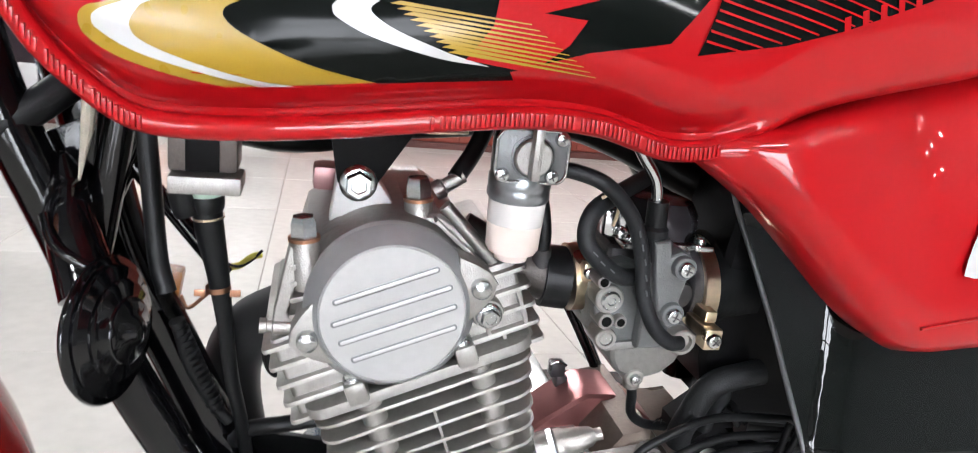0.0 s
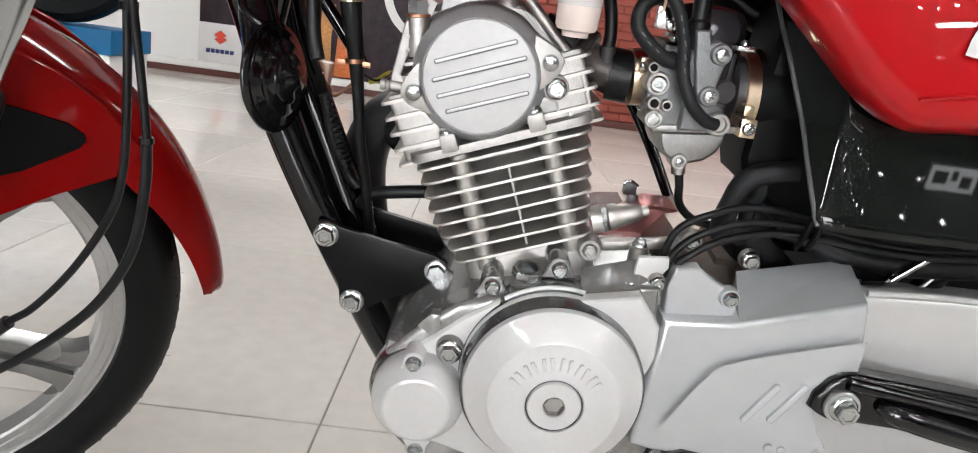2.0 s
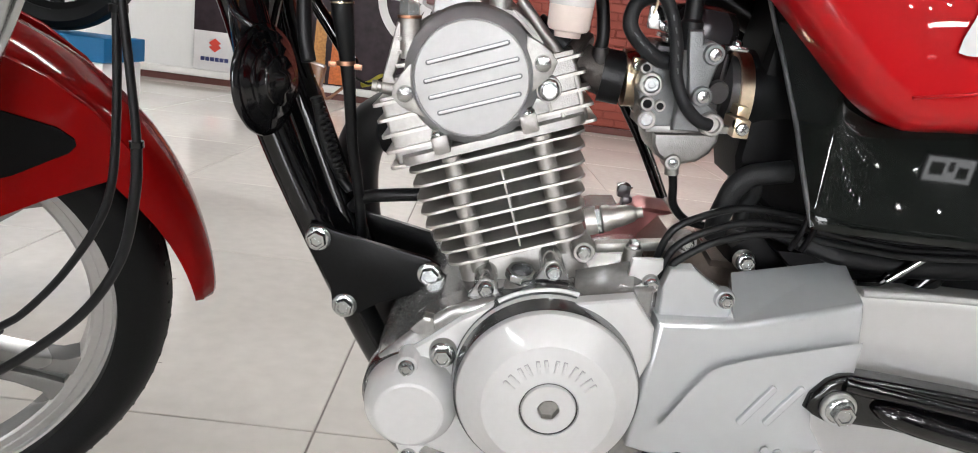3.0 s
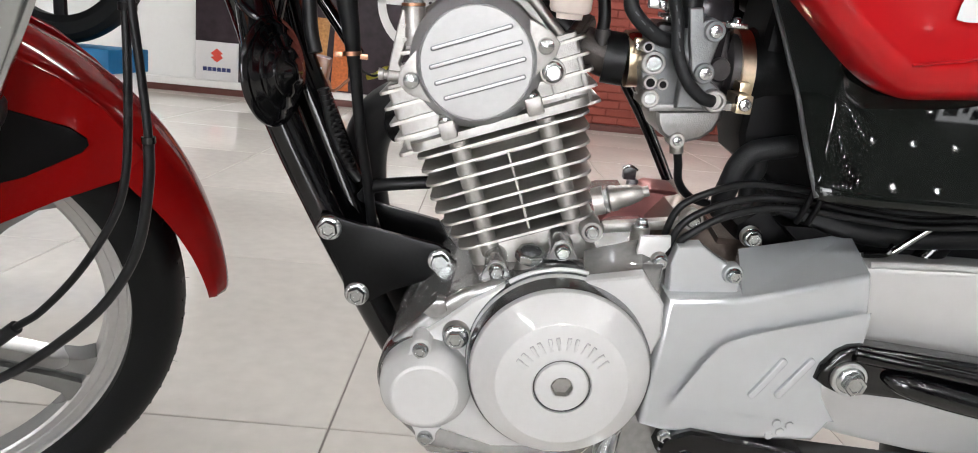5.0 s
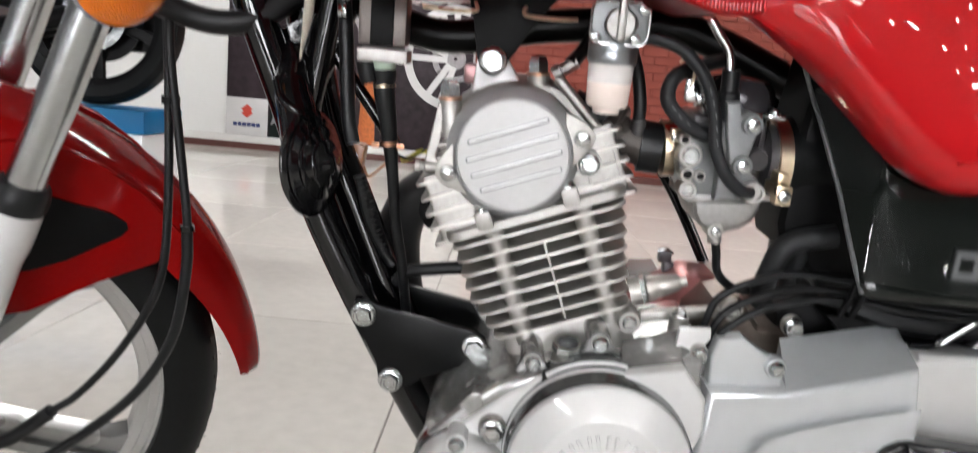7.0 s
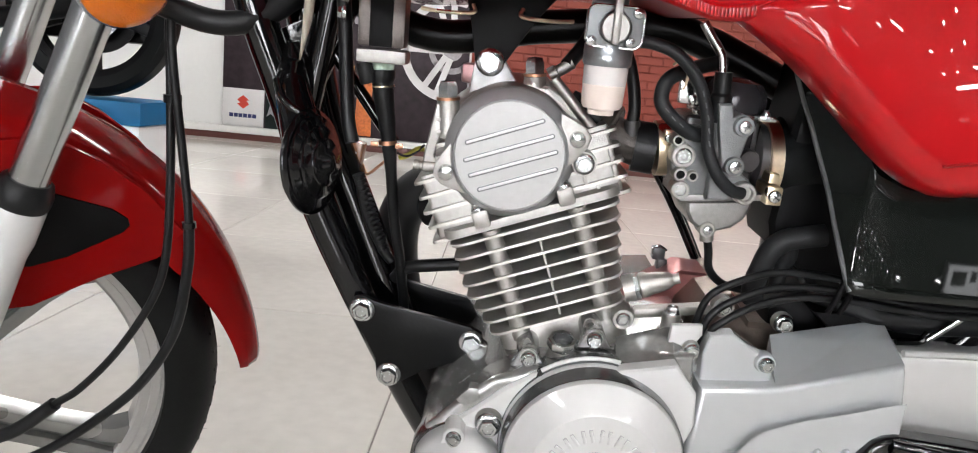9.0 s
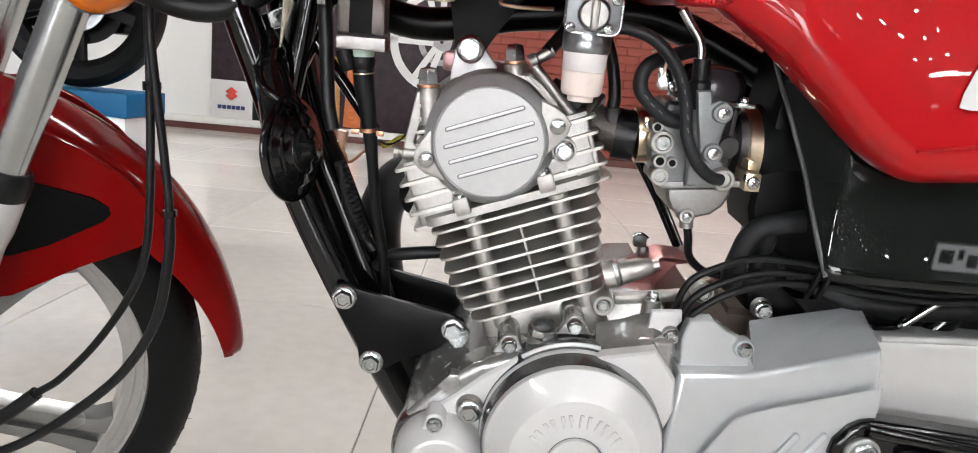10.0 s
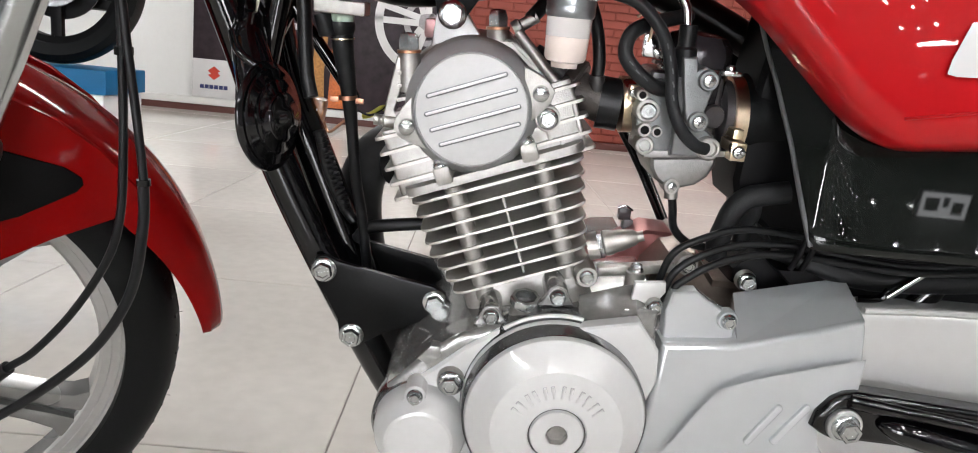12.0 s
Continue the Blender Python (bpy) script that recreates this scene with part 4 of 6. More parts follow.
# gear lever and stand below
part("gear_lever", prism([(0.084, 0.330), (0.088, 0.342), (0.108, 0.350), (0.150, 0.345), (0.190, 0.339), (0.30, 0.334), (0.36, 0.338), (0.36, 0.312), (0.20, 0.308), (0.10, 0.308)], -0.128, -0.108, 0.006, 3), BLACK_GLOSS, bike, "black gear change linkage")
fastener(BOLT_MID, (0.107, -0.1285, 0.325), bike, turn=0.3)
fastener(BOLT_MID, (0.172, -0.1285, 0.325), bike, turn=0.7)
part("lever_arm", tube([(0.047, -0.126, 0.353), (0.043, -0.136, 0.338), (0.040, -0.145, 0.315), (0.036, -0.15, 0.26)], 0.009), CHROME, bike, "polished steel lever")
fastener(BOLT_MID, (0.047, -0.132, 0.352), bike, turn=0.1)
stand = part("side_stand", tube([(0.16, -0.09, 0.30), (0.22, -0.16, 0.16), (0.27, -0.235, 0.02)], 0.011), BLACK_GLOSS, bike, "black side stand leg")
part("foot", box(0.25, 0.30, -0.26, -0.215, 0.018, 0.028, 0.003, m=Matrix.Rotation(0, 4, "X")), BLACK_GLOSS, stand)

# ---- frame tubes ----
part("down_tube", tube([(-0.307, 0.0, 0.760), (-0.2855, -0.012, 0.690), (-0.2530, -0.012, 0.605), (-0.2330, -0.012, 0.540), (-0.1960, -0.010, 0.462), (-0.1560, -0.005, 0.385), (-0.128, 0.0, 0.335), (-0.09, 0, 0.28), (0.0, 0, 0.255)], 0.0145, 20), BLACK_GLOSS, bike, "glossy black frame down tube")
part("brace_tube", tube([(-0.218, -0.010, 0.735), (-0.2245, -0.012, 0.690), (-0.2400, -0.014, 0.605)], 0.0088), BLACK_GLOSS, bike)
# narrow beige wedge set between the two tubes
part("beige_strip", tube([(-0.2378, -0.0225, 0.7033), (-0.2396, -0.0230, 0.6804), (-0.2448, -0.0235, 0.6493)], 0.0040, 10, radii=[0.0040, 0.0036, 0.0006]), material("beige_strip_surface", (0.36, 0.33, 0.27), 0.7, vary=0.2), bike, "narrow beige strip between the frame tubes")
part("second_down_tube", tube([(-0.268, 0.018, 0.740), (-0.2520, 0.020, 0.680), (-0.2340, 0.018, 0.600), (-0.2050, 0.018, 0.530), (-0.1700, 0.016, 0.450), (-0.140, 0.012, 0.390)], 0.0165, 18), BLACK_GLOSS, bike)
part("strut", tube([(-0.2440, -0.004, 0.611), (-0.2243, 0.0, 0.658), (-0.2120, 0.0, 0.690)], 0.0062), BLACK_GLOSS, bike)
part("gusset", prism([(-0.272, 0.668), (-0.226, 0.690), (-0.240, 0.606), (-0.250, 0.600)], -0.006, 0.006, 0.001), BLACK_GLOSS, bike)
part("cross_brace", tube([(-0.2420, 0.0, 0.680), (-0.2118, 0.0, 0.6405), (-0.1840, 0.0, 0.6040), (-0.1720, 0.0, 0.588)], 0.0052), BLACK_GLOSS, bike)
part("top_tube", tube([(-0.280, 0.03, 0.740), (-0.16, 0.02, 0.678), (-0.06, 0.02, 0.690), (0.025, 0.015, 0.698), (0.070, 0.01, 0.690), (0.140, 0.0, 0.660)], 0.0135, 18), BLACK_PLATE, bike, "dull black main frame tube")
part("lower_rail", tube([(0.10, 0.03, 0.68), (0.16, 0.035, 0.60), (0.17, 0.04, 0.50)], 0.014), BLACK_GLOSS, bike)
bracket = part("engine_bracket", prism([(-0.1925, 0.4625), (-0.1965, 0.4540), (-0.1945, 0.4445), (-0.1830, 0.4280), (-0.1735, 0.4100), (-0.1715, 0.3960), (-0.1660, 0.3870), (-0.1570, 0.3855), (-0.1480, 0.3910), (-0.1330, 0.4010), (-0.1160, 0.4080), (-0.0950, 0.4165), (-0.0860, 0.4220), (-0.0825, 0.430), (-0.0855, 0.4400), (-0.0960, 0.4455), (-0.1400, 0.4530), (-0.1740, 0.4600), (-0.1850, 0.4640)], -0.0335, -0.0285, 0.0015), BLACK_PLATE, bike, "black steel engine mounting plate")
part("far_plate", prism([(-0.199, 0.462), (-0.174, 0.400), (-0.118, 0.378), (-0.085, 0.420), (-0.100, 0.445), (-0.174, 0.4595)], 0.034, 0.039, 0.001), BLACK_PLATE, bracket)
for x, z in ((-0.1855, 0.4525), (-0.1608, 0.3965), (-0.0935, 0.4325)):
    fastener(BOLT_BIG, (x, -0.0338, z), bracket, turn=x * 30)
mount = part("head_mount", prism([(-0.1200, 0.712), (-0.1140, 0.690), (-0.1090, 0.662), (-0.1020, 0.653), (-0.0940, 0.652), (-0.0880, 0.660), (-0.0660, 0.695), (-0.0520, 0.712)], -0.0455, -0.041, 0.001), BLACK_SATIN, bike, "black triangular head mounting plate")
fastener(BOLT_BIG, (-0.0975, -0.0458, 0.6622), mount, turn=0.5)

# horn: a flared black disc with stepped folds, hung from the frame by a neck
horn_ax = Vector((0.93, -0.30, 0.10)).normalized()
HORN = Vector((-0.2255, -0.058, 0.5775))
horn_bm = lathe([(r * 0.97, h * 0.72) for r, h in [(0.0000, -0.0088), (0.0202, -0.0083), (0.0313, -0.0055), (0.0396, -0.0011), (0.0414, 0.0017), (0.0405, 0.0039), (0.0363, 0.0047), (0.0354, 0.0058), (0.0368, 0.0072), (0.0350, 0.0091), (0.0285, 0.0107), (0.0276, 0.0118),
                 (0.0285, 0.0132), (0.0262, 0.0151), (0.0189, 0.0168), (0.0179, 0.0182), (0.0184, 0.0198), (0.0156, 0.0217), (0.0092, 0.0226), (0.0060, 0.0275), (0, 0.0285)]], HORN, horn_ax, 56)
for v in horn_bm.verts:
    v.co += Vector((noise.noise(v.co * 60.0), noise.noise(v.co * 60.0 + Vector((7, 0, 0))), 0)) * 0.0006
horn = part("horn", horn_bm, BLACK_GLOSS, bike, "glossy black horn with a stepped rubber cover", 80)
part("neck", tube([(-0.2560, -0.012, 0.662), (-0.2510, -0.020, 0.642), (-0.2460, -0.036, 0.626), (-0.2330, -0.054, 0.595)], 0.013, 18, radii=[0.003, 0.0115, 0.0135, 0.0160]), BLACK_GLOSS, horn, "", 80)
part("neck_fold", tube([(-0.2575, -0.040, 0.634), (-0.2490, -0.054, 0.623), (-0.2340, -0.058, 0.613), (-0.2240, -0.052, 0.609)], 0.0032, 12), BLACK_GLOSS, horn, "", 80)
connector = part("connector", box(-0.2185, -0.2010, 0.018, 0.031, 0.554, 0.583, 0.003, m=Matrix.Translation((-0.209, 0, 0.568)) @ Matrix.Rotation(radians(10), 4, "Y") @ Matrix.Translation((0.209, 0, -0.568))), ORANGE_WIRE, bike, "amber brown wiring connector")
part("label", box(-0.2125, -0.2060, 0.0165, 0.0185, 0.5630, 0.5740, 0.0005), POSTER_WHITE, connector, "small white label")
part("orange_wire", tube([(-0.2020, 0.0260, 0.5625), (-0.1970, 0.0240, 0.5545), (-0.1870, 0.0260, 0.5625), (-0.1790, 0.0280, 0.5705)], 0.0013, 8), COPPER, connector)
part("yellow_sleeve", tube([(-0.1780, 0.0850, 0.5600), (-0.1700, 0.0830, 0.5630), (-0.1620, 0.0840, 0.5690), (-0.1560, 0.0870, 0.5700)], 0.0026, 10), YELLOW, bike, "yellow striped wire sleeve")
part("black_wire", tube([(-0.1840, 0.0830, 0.5660), (-0.1720, 0.0805, 0.5625), (-0.1630, 0.0820, 0.5665), (-0.1550, 0.0850, 0.5740)], 0.0011, 8), RUBBER, bike)

# air valve with its hose in front of the head
valve = part("air_valve", box(-0.1945, -0.160, -0.058, -0.034, 0.666, 0.705, 0.003), material("brownish_grey_casting", (0.12, 0.105, 0.098), 0.35, metal=0.6, vary=0.1, scale=60, bump=0.3, bump_scale=600), bike, "grey metal control valve")
part("flange_plate", box(-0.1940, -0.1580, -0.062, -0.036, 0.6550, 0.6645, 0.0015), CAST, valve)
# black strip on the face paints the slot's shade
part("slot_shade", box(-0.1855, -0.1690, -0.0592, -0.0575, 0.6665, 0.7045, 0.0003), BLACK_SATIN, valve)
part("nipple", lathe([(0.0090, -0.004), (0.0090, 0.0015), (0.0082, 0.0030), (0, 0.0030)], (-0.178, -0.040, 0.652), (0, 0, -1), 20), material("pale_green_plastic", (0.45, 0.58, 0.48), 0.4), valve)
part("rubber_cap", lathe([(0.0, 0.0028), (0.0094, 0.0028), (0.0098, 0.0060), (0.0092, 0.0100), (0.0078, 0.0125)], (-0.178, -0.040, 0.652), (0.05, 0, -1), 24), RUBBER, valve)
part("side_plug", lathe([(0.0068, -0.004), (0.0068, 0.010), (0.0060, 0.012), (0, 0.012)], (-0.1900, -0.044, 0.6500), (0.3, 0, -1), 20), RUBBER, valve)
for x, z in ((-0.204, 0.700), (-0.206, 0.688)):
    fastener(BOLT_SMALL, (x, -0.045, z), valve, (-1, -0.2, 0))
part("air_hose", tube([(-0.178, -0.040, 0.648), (-0.176, -0.040, 0.630), (-0.172, -0.038, 0.605), (-0.168, -0.034, 0.570), (-0.165, -0.024, 0.530), (-0.160, -0.010, 0.490), (-0.155, 0.002, 0.44)], 0.0085, 16, radii=[0.0080, 0.0080, 0.0064, 0.0046, 0.0044, 0.0044, 0.0044]), RUBBER, bike, "black rubber air hose")
part("hose_clip", lathe([(0.0086, -0.0006), (0.0086, 0.0006)], (-0.1765, -0.040, 0.637), (0.1, 0, -1), 24, caps=False), BRASS, bike)
clip = part("hose_clip", lathe([(0.0070, -0.0016), (0.0070, 0.0016)], (-0.1715, -0.037, 0.594), (0.1, 0, -1), 24, caps=False), COPPER, bike)
for s in (-1, 1):
    part("clip_ear", box(-0.1715 + s * 0.0095 - 0.0030, -0.1715 + s * 0.0095 + 0.0030, -0.0420, -0.0405, 0.5905, 0.5945, 0.0005), COPPER, clip)
part("loom", tube([(-0.211, -0.03, 0.700), (-0.2075, -0.032, 0.660), (-0.2035, -0.036, 0.612), (-0.1985, -0.040, 0.592)], 0.0055), RUBBER, bike)
part("corrugated_loom", tube([(-0.198, -0.01, 0.560), (-0.190, -0.005, 0.525), (-0.176, 0.0, 0.495), (-0.168, 0.0, 0.485)], 0.0042), RUBBER, bike)
for k in range(16):
    p = Vector((-0.198, -0.01, 0.560)).lerp(Vector((-0.176, 0.0, 0.495)), k / 15)
    part("corrugation", lathe([(0.0050, -0.0011), (0.0050, 0.0011)], p, (0.3, 0.1, -1), 14), RUBBER, bike)
part("exhaust_pipe", tube([(-0.125, 0.02, 0.560), (-0.158, 0.035, 0.535), (-0.172, 0.05, 0.495), (-0.165, 0.06, 0.430), (-0.14, 0.075, 0.33)], 0.020, 20), material("black_exhaust", (0.014, 0.014, 0.015), 0.45, vary=0.2), bike, "matt black exhaust header")
part("exhaust_flange", lathe([(0.014, 0), (0.014, 0.012), (0.012, 0.014)], (-0.131, -0.01, 0.540), (-0.9, 0.2, -0.3), 24), BLACK_SATIN, bike)
part("small_hose", tube([(-0.165, 0.0, 0.470), (-0.155, -0.005, 0.482), (-0.135, -0.01, 0.488), (-0.108, -0.01, 0.492)], 0.0055), RUBBER, bike)

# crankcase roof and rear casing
# clutch case: the tank's red reflection is put into the base colour
polished = material("red_tinted_case", (0.33, 0.135, 0.13), 0.30, metal=0.7, vary=0.1, scale=30)
part("rear_casing", prism([(0.070, 0.440), (0.076, 0.478), (0.090, 0.496), (0.110, 0.500), (0.128, 0.478), (0.150, 0.478), (0.165, 0.480), (0.170, 0.440)], -0.048, 0.05, 0.010, 3), material("brown_grey_casting", (0.17, 0.135, 0.115), 0.30, metal=0.7, vary=0.15, scale=60, bump=0.3, bump_scale=500), crankcase)
part("lug", lathe([(0.0082, 0), (0.0082, 0.004), (0.0075, 0.006), (0, 0.006)], (0.146, -0.060, 0.4865), (0, -1, 0), 24), CAST, crankcase)
fastener(BOLT_MID, (0.146, -0.0660, 0.4865), crankcase, turn=0.2)
part("clutch_case", prism([(0.015, 0.440), (0.030, 0.4650), (0.0456, 0.4790), (0.0600, 0.4890), (0.0790, 0.5010), (0.1000, 0.5003), (0.1213, 0.4882), (0.1389, 0.4743), (0.150, 0.440)], 0.000, 0.040, 0.006, 3), polished, crankcase, "polished clutch case tinted with the tank's red reflection")
part("roof_rail", box(0.030, 0.098, -0.066, -0.055, 0.484, 0.492, 0.0025, m=Matrix.Translation((0.064, 0, 0.488)) @ Matrix.Rotation(radians(-9), 4, "Y") @ Matrix.Translation((-0.064, 0, -0.488))), CAST, crankcase)
part("roof_post", lathe([(0.0075, -0.012), (0.0070, 0.010), (0.0060, 0.011), (0, 0.011)], (0.0555, -0.082, 0.482), (0, 0, 1), 20), CAST, crankcase)
fastener(BOLT_SMALL, (0.0555, -0.082, 0.4925), crankcase, (0, 0, 1))
part("lug", lathe([(0.0080, 0), (0.0080, 0.010), (0, 0.010)], (0.0945, -0.068, 0.4995), (0, -1, 0), 20), CAST, crankcase)
fastener(BOLT_SMALL, (0.0945, -0.0782, 0.4995), crankcase, turn=0.4)
part("swingarm_pivot", prism([(0.145, 0.400), (0.140, 0.490), (0.170, 0.515), (0.42, 0.515), (0.46, 0.40)], -0.045, 0.0, 0.008, 2), BLACK_SATIN, bike, "black swingarm pivot and inner guard")
part("steel_wire", tube([(0.104, -0.050, 0.505), (0.106, -0.053, 0.512), (0.110, -0.053, 0.514), (0.111, -0.051, 0.507)], 0.0007, 6), BOLT, bike)

# ---- carburettor side ----
intake = part("intake_pipe", tube([(-0.012, -0.03, 0.620), (0.004, -0.040, 0.614), (0.020, -0.044, 0.610)], 0.017, 24, radii=[0.0185, 0.0150, 0.0160]), STUB, bike, "dark cast inlet stub")
part("stub_flange", lathe([(0.0235, 0), (0.0235, 0.005), (0.0215, 0.007), (0.0150, 0.007)], (-0.006, -0.036, 0.617), (0.9, -0.3, -0.3), 28), STUB, intake)
part("rubber_sleeve", tube([(0.0165, -0.043, 0.610), (0.0320, -0.045, 0.609)], 0.0193, 28), RUBBER, intake)
part("clamp_band", tube([(0.0318, -0.045, 0.610), (0.0425, -0.045, 0.611)], 0.0208, 32), BRASS, intake, "yellow zinc clamp band")
part("clamp_tab", box(0.0335, 0.0400, -0.0690, -0.060, 0.616, 0.627, 0.001), BRASS, intake)
fastener(SCREW_SMALL, (0.0368, -0.0690, 0.6215), intake, name="clamp_screw")
carb = part("carburettor", box(0.046, 0.100, -0.070, -0.020, 0.583, 0.640, 0.006, 3), CARB_DARK, bike, "grey die-cast carburettor body")
part("side_block", prism([(0.040, 0.630), (0.0375, 0.606), (0.0450, 0.5825), (0.066, 0.582), (0.066, 0.630), (0.054, 0.634)], -0.082, -0.05, 0.003, 3), GREY_CAST, carb)
part("lever_plate", prism([(0.0598, 0.6512), (0.0698, 0.6522), (0.0714, 0.6440), (0.0770, 0.6462), (0.0830, 0.6440), (0.0862, 0.6380), (0.0835, 0.6305), (0.0808, 0.6166), (0.0838, 0.6105), (0.0805, 0.6040), (0.0740, 0.6035), (0.0684, 0.6091), (0.0634, 0.6295)], -0.0985, -0.06, 0.0025, 3), GREY_CAST, carb)
part("lower_block", prism([(0.0640, 0.6100), (0.0800, 0.6080), (0.0930, 0.5990), (0.0940, 0.5900), (0.0890, 0.5840), (0.0640, 0.5830)], -0.0900, -0.06, 0.003, 3), GREY_CAST, carb)
part("rear_boss", lathe([(0.0085, -0.02), (0.0085, 0.004), (0.0075, 0.006), (0, 0.006)], (0.0935, -0.0700, 0.6110), (0.2, -1, 0), 24), CARB_DARK, carb)
part("mixing_chamber", lathe([(0.0255, -0.02), (0.0255, 0.008), (0.0262, 0.012), (0.0250, 0.020), (0.0205, 0.0265), (0.0120, 0.0290), (0, 0.0295)], (0.0800, -0.050, 0.6385), (0.05, 0, 1), 40), DOME, carb, "dark moulded diaphragm cap")
part("cap_ring", lathe([(0.0268, 0.0020), (0.0300, 0.0025), (0.0300, 0.0055), (0.0268, 0.0065)], (0.0800, -0.050, 0.6385), (0.05, 0, 1), 40, caps=False), PLATED, carb)
for x in (0.0560, 0.1010):
    part("ring_lug", box(x - 0.006, x + 0.006, -0.080, -0.066, 0.6405, 0.6440, 0.001), PLATED, carb)
    fastener(SCREW_SMALL, (x, -0.073, 0.6442), carb, (0, 0, 1), name="screw")
part("air_horn", lathe([(0.018, -0.02), (0.018, 0.004), (0.0240, 0.007), (0.0240, 0.018)], (0.098, -0.048, 0.611), (1, 0, 0.05), 36), CARB_DARK, carb)
for x, z, r in ((0.0445, 0.6122, 0.0086), (0.0444, 0.5988, 0.0050), (0.0533, 0.5983, 0.0040), (0.0461, 0.5877, 0.0066), (0.0393, 0.6227, 0.0042), (0.049, 0.6265, 0.0038)):
    ring = part("screw_boss", lathe([(r, -0.01), (r, 0.0035), (r * 0.88, 0.0045), (r * 0.62, 0.0045), (r * 0.58, 0.0030)], (x, -0.0825, z), (0, -1, 0), 24, caps=False), CAST, carb)
    # small recesses are black: the shade of deeper holes put into the colour
    part("recess", lathe([(r * 0.62, 0.0046), (r * 0.56, 0.0036), (0, 0.0036)], (x, -0.0825, z), (0, -1, 0), 20, caps=False), BOLT if r > 0.006 else BLACK_SATIN, ring)
part("adjuster", lathe([(0.0058, 0), (0.0058, 0.0022), (0.0048, 0.0034), (0.0026, 0.0034), (0.0020, 0.0024), (0, 0.0024)], (0.0445, -0.0862, 0.6122), (0, -1, 0), 24), BOLT, carb)
for x, y, z in ((0.0785, -0.0990, 0.6378), (0.0765, -0.0985, 0.6100)):
    part("boss", lathe([(0.0068, -0.01), (0.0068, 0.003), (0.0062, 0.0038), (0, 0.0038)], (x, y, z), (0, -1, 0), 24), GREY_CAST, carb)
    fastener(SCREW, (x, y - 0.0038, z), carb, turn=x * 50, name="screw")
part("idle_boss", lathe([(0.0080, -0.012), (0.0080, 0.005), (0.0070, 0.006), (0.0055, 0.006), (0.005, 0.003), (0, 0.003)], (0.0880, -0.0930, 0.5915), (0, -1, 0), 24), CAST, carb)
bowl = part("float_bowl", prism([(0.0530, 0.5795), (0.1010, 0.5845), (0.1010, 0.5770), (0.0970, 0.5680), (0.0890, 0.5610), (0.0780, 0.5575), (0.0670, 0.5578), (0.0590, 0.5625), (0.0545, 0.5705)], -0.080, -0.026, 0.006, 3), BOWL, carb, "cast float bowl")
part("bowl_flange", prism([(0.0470, 0.5835), (0.1050, 0.5895), (0.1050, 0.5845), (0.0470, 0.5785)], -0.084, -0.022, 0.0015), BOWL, carb)
part("drain_boss", lathe([(0.0060, -0.012), (0.0060, 0.004), (0.0052, 0.005), (0, 0.005)], (0.0715, -0.076, 0.5590), (0, -1, 0), 20), CAST, carb)
fastener(SCREW_SMALL, (0.0715, -0.0812, 0.5590), carb, name="drain_screw")
clamp = part("rear_clamp", tube([(0.1110, -0.046, 0.609), (0.1200, -0.046, 0.6095)], 0.0300, 40), BRASS, bike, "yellow zinc hose clamp")
part("clamp_lug", box(0.1050, 0.1160, -0.0930, -0.066, 0.5840, 0.5970, 0.0012), BRASS, clamp)
part("clamp_lug", box(0.1075, 0.1150, -0.0850, -0.064, 0.5980, 0.6050, 0.0012), BRASS, clamp)
fastener(SCREW, (0.1105, -0.0930, 0.5905), clamp, turn=0.4, name="clamp_screw")
part("rubber_duct", tube([(0.112, -0.046, 0.6095), (0.124, -0.045, 0.610), (0.140, -0.040, 0.612)], 0.0275, 32, radii=[0.0285, 0.0300, 0.035]), TYRE, bike, "black rubber inlet duct")
# hoses and cable over the carburettor
part("fuel_hose", tube([(-0.002, -0.092, 0.687), (0.010, -0.096, 0.687), (0.0275, -0.099, 0.681), (0.0440, -0.100, 0.664), (0.0530, -0.100, 0.642), (0.0560, -0.103, 0.622), (0.0640, -0.106, 0.605), (0.0760, -0.1035, 0.5945), (0.0855, -0.0985, 0.5915)], 0.0043, 16), DUSTY, bike, "dusty black rubber fuel hose")
part("vent_hose", tube([(0.070, -0.055, 0.678), (0.0450, -0.075, 0.672), (0.0260, -0.088, 0.664), (0.0220, -0.093, 0.650), (0.0300, -0.096, 0.639), (0.0440, -0.095, 0.630), (0.0575, -0.090, 0.628)], 0.0051, 16), DUSTY, bike, "dusty black rubber vent hose")
for name_at, rows_of in (("fuel", ((0.0470, -0.1048, 0.6575), (0.0500, -0.1048, 0.6500), (0.0528, -0.1050, 0.6420), (0.0543, -0.1062, 0.6335), (0.0556, -0.1072, 0.6250))), ("vent", ((0.0258, -0.1003, 0.6440), (0.0305, -0.1010, 0.6390), (0.0365, -0.1008, 0.6350)))):
    for x, y, z in rows_of:
        tilt = radians(70 if name_at == "fuel" else 40)
        part("printed_bar", box(-0.0019, 0.0019, -0.0003, 0.0003, -0.0004, 0.0004, m=Matrix.Translation((x, y, z)) @ Matrix.Rotation(tilt, 4, "Y")), FADED, bike)
part("spring_clip", tube([(0.026, -0.096, 0.674), (0.030, -0.098, 0.6765), (0.036, -0.096, 0.672), (0.037, -0.094, 0.664), (0.036, -0.093, 0.658)], 0.0010, 8), BRASS, bike)
